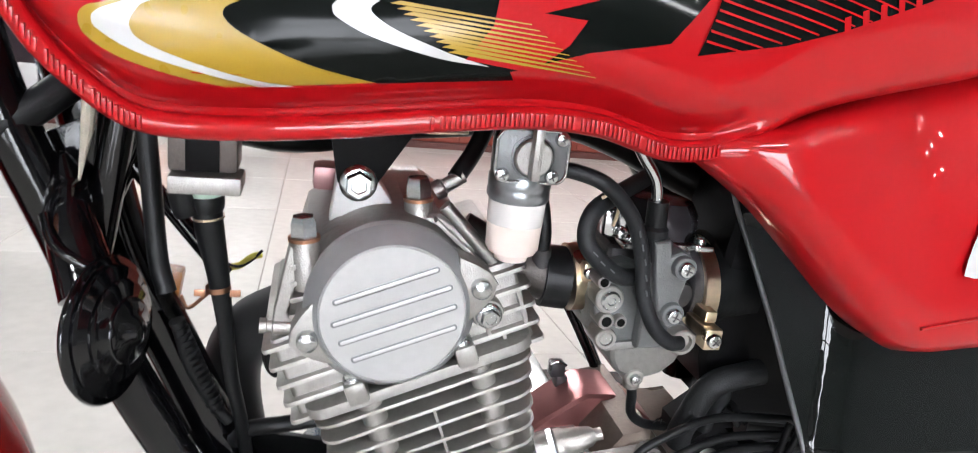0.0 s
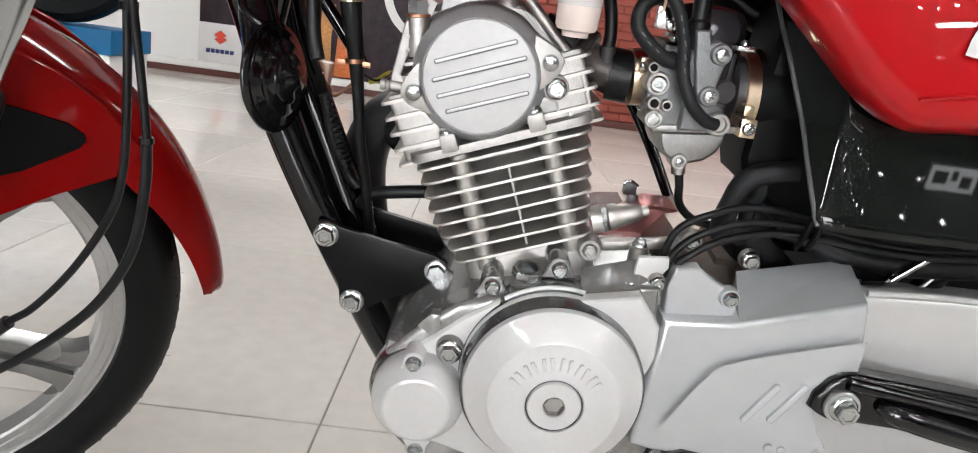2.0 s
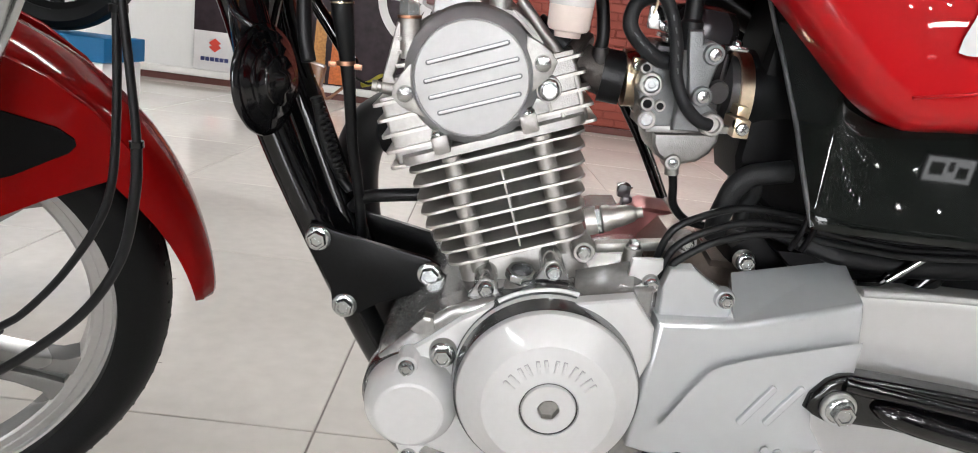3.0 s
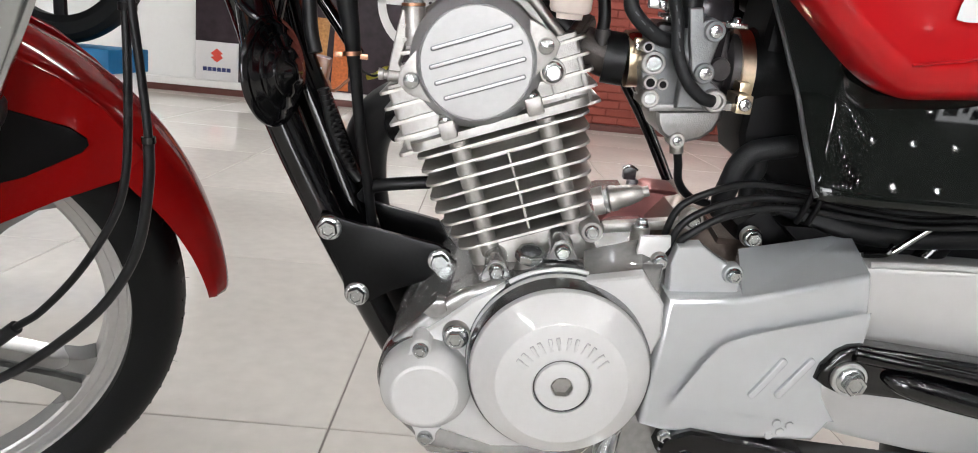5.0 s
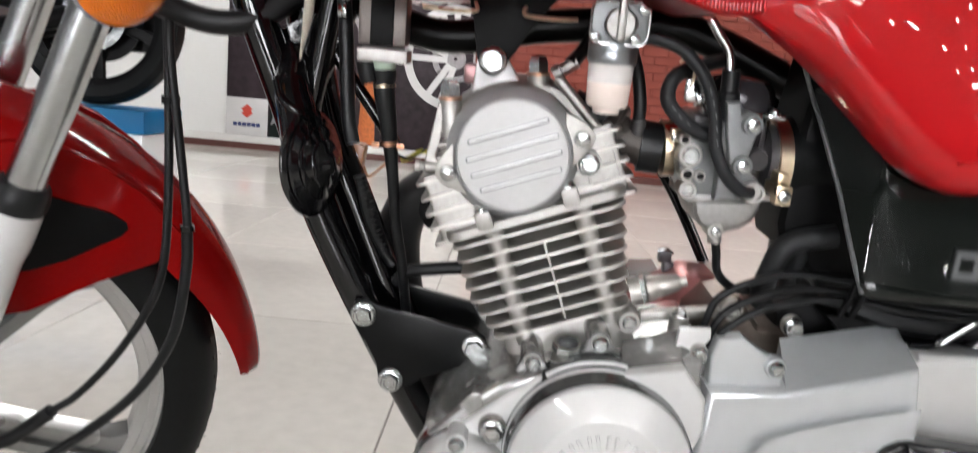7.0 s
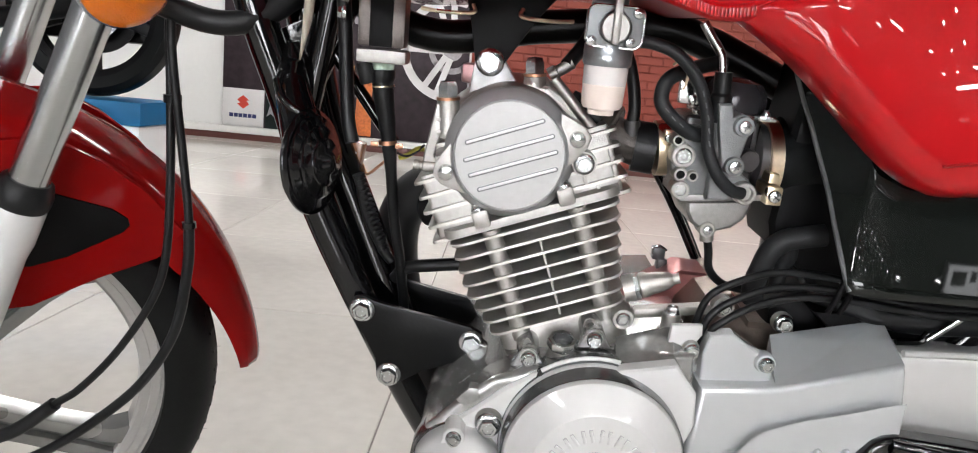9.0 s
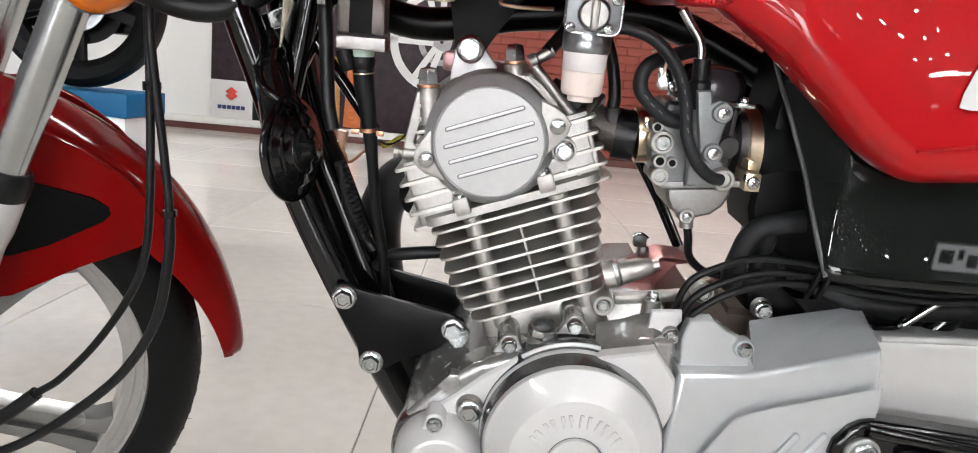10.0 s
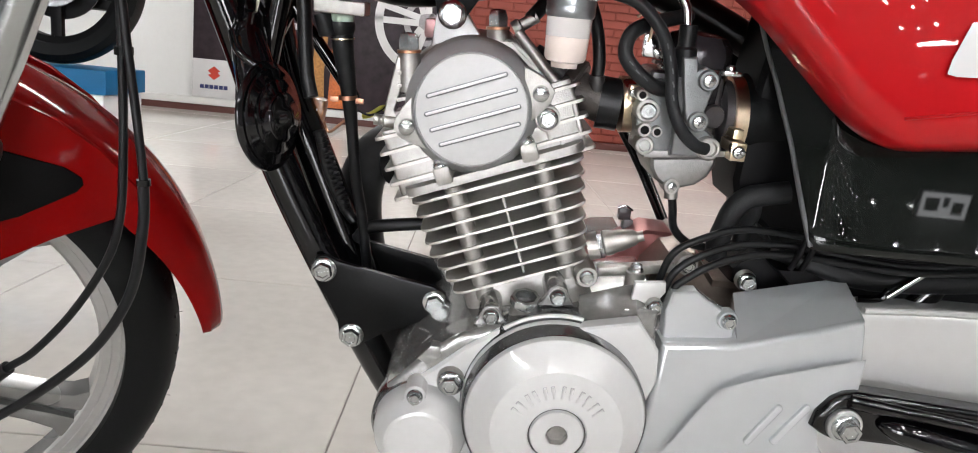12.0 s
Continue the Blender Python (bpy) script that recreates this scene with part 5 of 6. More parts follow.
part("clip_block", box(0.036, 0.050, -0.082, -0.074, 0.648, 0.664, 0.002), CHROME, bike, "bright metal bracket")
fastener(SCREW_SMALL, (0.0465, -0.0825, 0.651), bike, name="screw")
cable = part("cable_elbow", tube([(0.0440, -0.088, 0.703), (0.0500, -0.088, 0.695), (0.0590, -0.088, 0.683), (0.0620, -0.088, 0.668)], 0.0032, 12), CHROME, bike, "bent chrome throttle cable guide")
part("cable_boot", lathe([(0.0060, 0), (0.0060, 0.014), (0.0075, 0.016), (0.0075, 0.026), (0.0065, 0.034)], (0.0625, -0.088, 0.672), (0.05, 0, -1), 20), RUBBER, cable)
part("cable_collar", lathe([(0.0085, 0), (0.0085, 0.030), (0.0070, 0.034)], (0.0655, -0.086, 0.648), (0.03, 0, -1), 20), GREY_CAST, cable)
part("breather_hose", tube([(-0.012, -0.02, 0.700), (0.001, -0.040, 0.680), (0.008, -0.048, 0.660), (0.0115, -0.052, 0.640), (0.0115, -0.052, 0.628)], 0.0046), RUBBER, bike)
part("hose_end", lathe([(0.0058, 0), (0.0058, 0.022)], (0.0115, -0.052, 0.630), (0.1, 0.1, -1), 16), CARB_DARK, bike)
part("head_hose", tube([(-0.040, -0.030, 0.664), (-0.028, -0.020, 0.680), (-0.018, -0.01, 0.700)], 0.0055), RUBBER, bike)
part("sleeve", tube([(-0.036, -0.045, 0.640), (-0.012, -0.050, 0.628)], 0.0085), RUBBER, bike)
part("drain_hose", tube([(0.0740, -0.070, 0.556), (0.0790, -0.066, 0.540), (0.0840, -0.060, 0.523), (0.0980, -0.052, 0.510), (0.1150, -0.05, 0.506)], 0.0032), RUBBER, bike, "thin black drain hose")
part("drain_nipple", lathe([(0.0052, 0), (0.0052, 0.012)], (0.0735, -0.070, 0.560), (0.15, 0, -1), 16), CAST, carb)
part("clutch_cable", tube([(0.048, 0.05, 0.585), (0.075, 0.05, 0.545), (0.107, 0.05, 0.490)], 0.0034), BLACK_GLOSS, bike)
part("clutch_cable", tube([(0.054, 0.052, 0.585), (0.082, 0.052, 0.543), (0.112, 0.052, 0.490)], 0.0022), BOLT, bike, "bare steel cable")
ELBOW = [(0.1567, -0.080, 0.5631), (0.1412, -0.080, 0.5597), (0.1281, -0.080, 0.5557), (0.1199, -0.079, 0.5460), (0.1169, -0.076, 0.5316), (0.1160, -0.070, 0.5170), (0.1186, -0.064, 0.5039)]
part("elbow_hose", tube(ELBOW, 0.0082, 18), DUSTY, bike, "thick dusty black elbow hose")
part("branch_hose", tube([(0.1341, -0.078, 0.5537), (0.1361, -0.074, 0.5417), (0.1331, -0.070, 0.5287), (0.1361, -0.062, 0.5137)], 0.0060, 16), DUSTY, bike)
part("branch_clip", tube([(0.1380, -0.078, 0.5360), (0.1450, -0.080, 0.5300), (0.1500, -0.078, 0.5240)], 0.0022, 10), RUBBER, bike)
for k, (dy, dz, dx) in enumerate(((0.0, 0.0, 0.0), (0.010, 0.0075, -0.003), (-0.004, -0.0065, 0.005))):
    part("wiring_loom", tube([(0.0740 + dx, -0.095 + dy, 0.470), (0.0755 + dx, -0.097 + dy, 0.488), (0.082 + dx, -0.098 + dy, 0.503 + dz), (0.100 + dx, -0.098 + dy, 0.516 + dz), (0.130 + dx, -0.095 + dy, 0.5255 + dz), (0.168, -0.095 + dy, 0.5265 + dz * 0.8), (0.212, -0.096 + dy, 0.522 + dz * 0.6), (0.256, -0.098 + dy, 0.521 + dz * 0.5), (0.33, -0.10 + dy, 0.530 + dz * 0.5)], 0.0028), RUBBER, bike, "black wiring loom")
for x in (0.160, 0.168):
    part("loom_clip", tube([(x + 0.008, -0.103, 0.540), (x + 0.004, -0.105, 0.526), (x, -0.103, 0.512)], 0.0022), BLACK_SATIN, bike)
part("shock_rod", tube([(0.2449, -0.085, 0.4913), (0.2727, -0.085, 0.5167)], 0.0030), CHROME, bike, "short bright steel rod")
part("rear_stay", tube([(0.270, -0.066, 0.470), (0.2885, -0.066, 0.496), (0.312, -0.066, 0.530)], 0.0115, 18), BLACK_GLOSS, bike, "glossy black diagonal frame stay")
part("stay_bracket", tube([(0.226, -0.080, 0.486), (0.242, -0.082, 0.489), (0.247, -0.083, 0.496)], 0.0030, 10), BLACK_GLOSS, bike)
part("paper_tag", box(0.298, 0.312, -0.057, -0.055, 0.474, 0.488, 0.0004), material("cream_paper", (0.55, 0.48, 0.32), 0.7, vary=0.1), bike, "cream paper tag")

# petcock under the tank, with its milky sediment cup
cock = part("petcock", prism(rounded_rect(-0.0355, 0.0020, 0.6815, 0.7085, 0.0060), -0.1030, -0.094, 0.0012), GREY_CAST, bike, "grey plated fuel tap")
part("bright_edge", tube([(x, -0.1030, z) for x, z in rounded_rect(-0.0352, 0.0017, 0.6818, 0.7082, 0.0060)] + [(0.0017, -0.1030, 0.7022)], 0.0009, 8, 1), PLATED, cock, "bright plated edge")
part("dial", lathe([(0.0098, -0.004), (0.0098, 0.002), (0.0088, 0.003), (0, 0.003)], (-0.0165, -0.1030, 0.6945), (0, -1, 0), 32), CAST, cock)
part("dial_rim", lathe([(0.0114, 0.0), (0.0114, 0.0010), (0.0104, 0.0014), (0.0098, 0.0008)], (-0.0165, -0.1030, 0.6945), (0, -1, 0), 32, caps=False), GREY_CAST, cock)
part("dial_lever", box(-0.0190, -0.0140, -0.1125, -0.1050, 0.684, 0.718, 0.002), CAST, cock)
for x, z in ((-0.0315, 0.6850), (-0.0028, 0.7045), (-0.0060, 0.6855)):
    fastener(SCREW_SMALL, (x, -0.1032, z), cock, name="screw")
part("tap_body", box(-0.031, -0.008, -0.094, -0.072, 0.681, 0.715, 0.003), GREY_CAST, cock)
part("cup_collar", lathe([(0.0155, -0.001), (0.0166, 0.001), (0.0166, 0.005), (0.0163, 0.006), (0.0166, 0.007), (0.0166, 0.012), (0.0155, 0.014)], (-0.0175, -0.088, 0.6700), (0, 0, 1), 32), COLLAR, cock)
part("cup", lathe([(0.0, -0.0335), (0.0088, -0.0335), (0.0092, -0.0300), (0.0128, -0.0290), (0.0142, -0.0265), (0.0147, -0.0130)], (-0.0175, -0.088, 0.6695), (0, 0, 1), 32), FUEL_CUP, cock, "milky translucent sediment cup")
part("cup_top", lathe([(0.0145, -0.0132), (0.0149, -0.0128), (0.0152, 0.0)], (-0.0175, -0.088, 0.6695), (0, 0, 1), 32), CUP_TOP, cock, "whitish clear neck of the cup")
part("nipple", lathe([(0.0042, 0), (0.0042, 0.012)], (-0.006, -0.092, 0.687), (1, 0, 0), 14), BOLT, cock)
for x in (-0.125, -0.065):
    s = -1 if x < -0.1 else 1
    part("wire_hook", tube([(x - 0.012 * s, -0.05, 0.702), (x - 0.012 * s, -0.052, 0.696), (x + 0.010 * s, -0.054, 0.695), (x + 0.025 * s, -0.052, 0.696)], 0.0015, 8), BRASS, bike, "bent yellow zinc wire hook")

# airbox and panels behind the carburettor
part("airbox", prism([(0.1300, 0.690), (0.1235, 0.640), (0.1190, 0.566), (0.1240, 0.548), (0.1500, 0.530), (0.1720, 0.505), (0.3600, 0.505), (0.3600, 0.700), (0.20, 0.72)], -0.070, -0.010, 0.010, 3), BLACK_SATIN, bike, "black plastic airbox")
part("rear_frame", tube([(0.165, -0.06, 0.515), (0.24, -0.07, 0.500), (0.36, -0.075, 0.512)], 0.010), RUBBER, bike)
part("inner_guard", prism([(0.165, 0.500), (0.33, 0.505), (0.40, 0.495), (0.40, 0.480), (0.20, 0.470)], -0.07, 0.05, 0.003), BLACK_SATIN, bike)

# ---- tank, side cover, seat ----
RX_ = [-0.275, -0.255, -0.2397, -0.2278, -0.2129, -0.1972, -0.1808, -0.149, -0.1106, -0.0704, -0.028, 0.0021, 0.0249, 0.0383, 0.061, 0.11, 0.191, 0.26]
RZ_ = [0.800, 0.762, 0.7397, 0.7258, 0.7138, 0.7037, 0.7006, 0.7015, 0.7056, 0.711, 0.7155, 0.7143, 0.7085, 0.7055, 0.7085, 0.7340, 0.7550, 0.772]
WX_ = [-0.275, -0.25, -0.21, -0.15, -0.05, 0.05, 0.12, 0.19, 0.26]
WY_ = [0.085, 0.112, 0.128, 0.134, 0.136, 0.138, 0.138, 0.134, 0.125]


def rim_z(x):
    return easy(RX_, RZ_, x)


def tank_y(x, z):
    """The tank's left skin: a lip, a hollow over it, then the swelling flank."""
    h = z - rim_z(x)
    hs, ys = [-0.01, 0.0, 0.006, 0.009, 0.013, 0.024, 0.031, 0.045, 0.070, 0.100, 0.135, 0.155, 0.167], [0.0, 0.0, 0.0005, -0.007, -0.006, 0.009, 0.0125, 0.0125, 0.006, -0.010, -0.042, -0.085, -0.125]
    lip = easy(hs, ys, h)
    plain = easy([-0.01, 0.0, 0.004, 0.012, 0.030, 0.050, 0.070, 0.100, 0.135, 0.155, 0.167], [0.0, 0.002, 0.006, 0.009, 0.012, 0.012, 0.006, -0.010, -0.042, -0.085, -0.125], h)
    f = min(1.0, max(0.0, (x - 0.040) / 0.055))
    f = f * f * (3 - 2 * f)
    return -(easy(WX_, WY_, x) + lip * (1 - f) + plain * f)


tank_bm = bmesh.new()
HS = [0.0, 0.003, 0.006, 0.0085, 0.011, 0.015, 0.020, 0.027, 0.036, 0.048, 0.062, 0.080, 0.100, 0.118, 0.135, 0.147, 0.156, 0.163]
NX = 110
cols = []
for i in range(NX + 1):
    x = -0.275 + 0.535 * i / NX
    z0 = rim_z(x)
    cols.append([tank_bm.verts.new((x, tank_y(x, z0 + h), z0 + h)) for h in HS])
for a, b in zip(cols, cols[1:]):
    for j in range(len(HS) - 1):
        tank_bm.faces.new((a[j], b[j], b[j + 1], a[j + 1]))
# mirrored right half, bridged over the top and under the floor
right = [[tank_bm.verts.new((v.co.x, -v.co.y, v.co.z)) for v in c] for c in cols]
for a, b in zip(right, right[1:]):
    for j in range(len(HS) - 1):
        tank_bm.faces.new((a[j + 1], b[j + 1], b[j], a[j]))
for i in range(NX):
    tank_bm.faces.new((cols[i][-1], cols[i + 1][-1], right[i + 1][-1], right[i][-1]))
    tank_bm.faces.new((right[i][0], right[i + 1][0], cols[i + 1][0], cols[i][0]))
for e, r in ((cols[0], right[0]), (cols[-1], right[-1])):
    for j in range(len(HS) - 1):
        tank_bm.faces.new((e[j], e[j + 1], r[j + 1], r[j]))
tank = part("fuel_tank", tank_bm, RED, bike, "glossy red fuel tank with gold, white and black decals", 50)
# welded seam lip along the lower edge, notched like a crimped weld
rng_lip = random.Random(8)
lip_pts = [(x, tank_y(x, rim_z(x)) + 0.001, rim_z(x) + 0.0035) for x in np.linspace(-0.268, 0.061, 60)]
part("seam_lip", tube(lip_pts, 0.0052, 12, 2), RED, tank, "crimped red seam along the lower edge", 60)
NOTCH = mesh_of("crimp", box(-0.00085, 0.00085, -0.0066, 0.0, -0.0030, 0.0030, 0.0006), RED)
for i in range(150):
    x = -0.262 + 0.322 * i / 149
    if -0.19 < x < -0.075 or rng_lip.random() < 0.08:
        continue
    part_z = rim_z(x) + 0.0035
    piece("crimp", NOTCH, tank, Matrix.Translation((x, tank_y(x, rim_z(x)) + 0.0012, part_z)))


def decal(name, outline, mat, lift, label=""):
    """A flat outline in x and z pressed onto the tank's flank."""
    bm = bmesh.new()
    vs = [bm.verts.new((x, 0, z)) for x, z in outline]
    bm.faces.new(vs)
    for axis, lo, hi, step in ((0, -0.26, 0.26, 0.006), (2, 0.70, 0.86, 0.006)):
        t = lo
        while t < hi:
            co, no = [0, 0, 0], [0, 0, 0]
            co[axis], no[axis] = t, 1
            bmesh.ops.bisect_plane(bm, geom=bm.verts[:] + bm.edges[:] + bm.faces[:], plane_co=co, plane_no=no)
            t += step
    bmesh.ops.triangulate(bm, faces=bm.faces[:])
    for v in bm.verts:
        v.co.y = tank_y(v.co.x, v.co.z) - lift
    return part(name, bm, mat, tank, label, 80)


def curve2(points, steps=6):
    return [(p.x, p.z) for p in smooth_path([(x, 0, z) for x, z in points], steps)]


decal("gold_band", curve2([(-0.120, 0.786), (-0.160, 0.770), (-0.1960, 0.7525), (-0.2069, 0.7487), (-0.2100, 0.7436), (-0.2070, 0.7370), (-0.1949, 0.7306), (-0.1754, 0.7254), (-0.1573, 0.7222)]) + [(-0.0977, 0.7295), (-0.085, 0.786)], GOLD, 0.0005, "gold sweeping band")
decal("white_band", curve2([(-0.125, 0.778), (-0.160, 0.765), (-0.1933, 0.7519), (-0.2028, 0.7476), (-0.2050, 0.7441), (-0.2021, 0.7400), (-0.1884, 0.7333), (-0.1641, 0.7274), (-0.1445, 0.7236)]) + curve2([(-0.1310, 0.7250), (-0.1481, 0.7268), (-0.1709, 0.7321), (-0.1872, 0.7380), (-0.1914, 0.7433), (-0.1891, 0.7491), (-0.1837, 0.7530), (-0.160, 0.7610), (-0.128, 0.7710)]), WHITE, 0.0008, "white sweeping band")
decal("black_field", curve2([(-0.085, 0.790), (-0.120, 0.772), (-0.1500, 0.7575), (-0.1580, 0.7523), (-0.1552, 0.7469), (-0.1437, 0.7411), (-0.1247, 0.7345), (-0.0980, 0.7292)]) + [(-0.0414, 0.7352), (-0.0445, 0.7390), (-0.0121, 0.7501), (0.0236, 0.7574), (0.0414, 0.7772), (0.045, 0.812)], BLACK_DECAL, 0.0011, "black field")
decal("white_crescent", curve2([(-0.080, 0.783), (-0.105, 0.769), (-0.1164, 0.7602), (-0.1179, 0.7566), (-0.1149, 0.7533), (-0.1012, 0.7476), (-0.0757, 0.7421), (-0.0534, 0.7404)]) + curve2([(-0.0708, 0.7443), (-0.0890, 0.7500), (-0.0980, 0.7539), (-0.1031, 0.7581), (-0.0997, 0.7620), (-0.085, 0.7720), (-0.066, 0.783)]), WHITE, 0.0014, "white crescent")
decal("red_wedge", [(-0.0360, 0.7395), (-0.0641, 0.7425), (-0.0540, 0.7571), (-0.0525, 0.7671), (-0.045, 0.800), (-0.010, 0.800), (-0.0103, 0.7716), (-0.0333, 0.7640), (-0.0147, 0.7630), (-0.0215, 0.7523)], RED, 0.0014, "red wedge")
for k in range(10):
    f = k / 9
    xa, za = -0.0960 + 0.0240 * f, 0.7620 - 0.0165 * f
    xb, zb = -0.0384 + 0.0314 * f, 0.7590 - 0.0190 * f
    decal("gold_stripe", [(xa, za - 0.0007), (xa + 0.004, za + 0.0007), (xb, zb + 0.00015), (xb, zb - 0.00015)], GOLD, 0.0018)
decal("striped_panel", [(0.0368, 0.7535), (0.0468, 0.7778), (0.060, 0.812), (0.200, 0.812), (0.1505, 0.7895), (0.1062, 0.7712), (0.0768, 0.7616)], BLACK_DECAL, 0.0012, "black panel with red lines")
for k in range(11):
    f = k / 10
    xa, za = 0.0400 + 0.018 * f, 0.7600 + 0.045 * f
    xb, zb = 0.0580 + 0.085 * f, 0.7570 + 0.027 * f
    decal("red_line", [(xa, za - 0.0006), (xa, za + 0.0006), (xb, zb + 0.0004), (xb, zb - 0.0004)], RED, 0.0016)
for k in range(9):
    x, z = 0.104 + k * 0.0085, 0.7700 + k * 0.0036
    decal("red_notch", [(x, z), (x + 0.003, z + 0.0012), (x + 0.0015, z + 0.0075), (x - 0.0015, z + 0.0063)], RED, 0.0020)
decal("red_corner", [(0.096, 0.7830), (0.118, 0.7905), (0.140, 0.812), (0.110, 0.812)], RED, 0.0022)


# side cover: bulged red panel below the tank
def cover_top(x):
    return 0.7130 + (x - 0.0492) * 0.255


def cover_low(x):
    return easy([0.049, 0.052, 0.060, 0.0921, 0.1250, 0.1500, 0.1700, 0.1870, 0.2150, 0.26, 0.36], [0.7115, 0.7070, 0.7025, 0.6815, 0.6530, 0.6310, 0.6170, 0.6105, 0.6120, 0.6170, 0.645], x)


def cover_lean(x, h):
    """How far the bulged cover falls back from its lower swelling, with height and towards its ends."""
    k = max(0.0, h - 0.022)
    return 0.14 * k + 2.6 * k * k + 0.35 * (x - 0.20) ** 2


side_bm = bmesh.new()
NX2, NZ2 = 60, 22
grid = []
for i in range(NX2 + 1):
    x = 0.050 + 0.31 * i / NX2
    lo, hi = cover_low(x), cover_top(x)
    col = []
    for j in range(NZ2 + 1):
        t = j / NZ2
        edge = min(1.0, min(t, 1 - t) * (hi - lo) / 0.010)
        h = t * (hi - lo)
        roll = min(1.0, h / 0.026)
        bulge = 0.005 * math.sqrt(max(0, 1 - (1 - edge) ** 2)) + 0.013 * math.sqrt(max(0, 1 - (1 - roll) ** 2)) * min(1, (x - 0.05) / 0.05)
        lean = cover_lean(x, h)
        col.append(side_bm.verts.new((x, -0.141 - bulge + lean - 0.004 * min(1, (x - 0.05) / 0.1), lo + h)))
    grid.append(col)
for a, b in zip(grid, grid[1:]):
    for j in range(NZ2):
        side_bm.faces.new((a[j], b[j], b[j + 1], a[j + 1]))
rim_edges = [e for e in side_bm.edges if len(e.link_faces) == 1]
ext = bmesh.ops.extrude_edge_only(side_bm, edges=rim_edges)
for v in [g for g in ext["geom"] if isinstance(g, bmesh.types.BMVert)]:
    v.co.y += 0.018
side = part("side_cover", side_bm, RED, bike, "glossy red side cover panel", 60)


def cover_y(x, z):
    h = z - cover_low(x)
    return -0.1595 + cover_lean(x, h) - 0.004 * min(1, (x - 0.05) / 0.1)


crease = [(0.180, 0.632), (0.205, 0.6365), (0.25, 0.6445), (0.30, 0.655)]
part("crease", tube([(x, cover_y(x, z) - 0.0002, z) for x, z in crease], 0.0009, 8), RED, side, "", 80)
badge = [(0.2000, 0.6600), (0.2020, 0.6680), (0.2130, 0.690), (0.27, 0.700), (0.268, 0.662), (0.2060, 0.6590)]
badge_bm = bmesh.new()
badge_bm.faces.new([badge_bm.verts.new((x, cover_y(x, z) - 0.0025, z)) for x, z in badge])
bmesh.ops.solidify(badge_bm, geom=badge_bm.faces[:], thickness=0.002)
part("white_badge", badge_bm, WHITE, side, "white badge corner")
# black panel under the cover: its leading edge slopes back, rolls outward and runs flat to the rear
def panel_edge(z):
    return interp([0.535, 0.548, 0.6022, 0.642, 0.665, 0.70], [0.1545, 0.1492, 0.1408, 0.1304, 0.1230, 0.1080], z)


def panel_y(z, d):
    """The panel's skin: flared out towards its foot to mirror ceiling lamps, folded back along its leading edge."""
    s = (z - 0.5405) / 0.125
    fold = 0.002 + 0.036 * min(1.0, max(0.0, (z - 0.548) / 0.112))
    k = max(0.0, fold - d)
    foot = max(0.0, 1 - (z - 0.5405) / 0.004)
    roll = 0.25 * min(0.011, max(0.0, fold + 0.022 - d) ** 2 / 0.044) if d > fold else 0.00275
    return -0.150 + 0.125 * (0.445 * s - 0.1345 * s * s) + 1.0 * k + roll + 0.003 * foot * foot


panel_bm = bmesh.new()
cells = []
for i in range(61):
    d = 0.28 * (i / 60) ** 1.5
    col = []
    for j in range(25):
        top = min(0.690, cover_low(0.125 + d) + 0.022)
        z = 0.5405 + (top - 0.5405) * j / 24
        col.append(panel_bm.verts.new((panel_edge(z) + d, panel_y(z, d), z)))
    cells.append(col)
for a_, b_ in zip(cells, cells[1:]):
    for j in range(24):
        panel_bm.faces.new((a_[j], b_[j], b_[j + 1], a_[j + 1]))
bmesh.ops.recalc_face_normals(panel_bm, faces=panel_bm.faces)
bmesh.ops.solidify(panel_bm, geom=panel_bm.faces[:], thickness=0.003)
panel = part("black_side_panel", panel_bm, BLACK_PANEL, bike, "glossy black plastic side panel", 50)
# lip in a paler grey: the edge's highlight is put into its colour
part("panel_lip", tube([(panel_edge(z), panel_y(z, 0.0), z) for z in (0.542, 0.56, 0.58, 0.60, 0.62, 0.64, 0.66, 0.68)], 0.0017, 10), material("lit_panel_edge", (0.075, 0.078, 0.082), 0.30, vary=0.2), panel, "panel edge coloured pale as if catching light")
part("seat", prism([(0.20, 0.775), (0.26, 0.760), (0.70, 0.800), (0.72, 0.840), (0.26, 0.845)], -0.125, 0.125, 0.03, 4), RUBBER, bike, "black seat")

# ---- front fork, wheel and mudguard ----
def fp(e1, e2, e3):
    return FRONT_LOCAL @ Vector((e1, e2, e3))


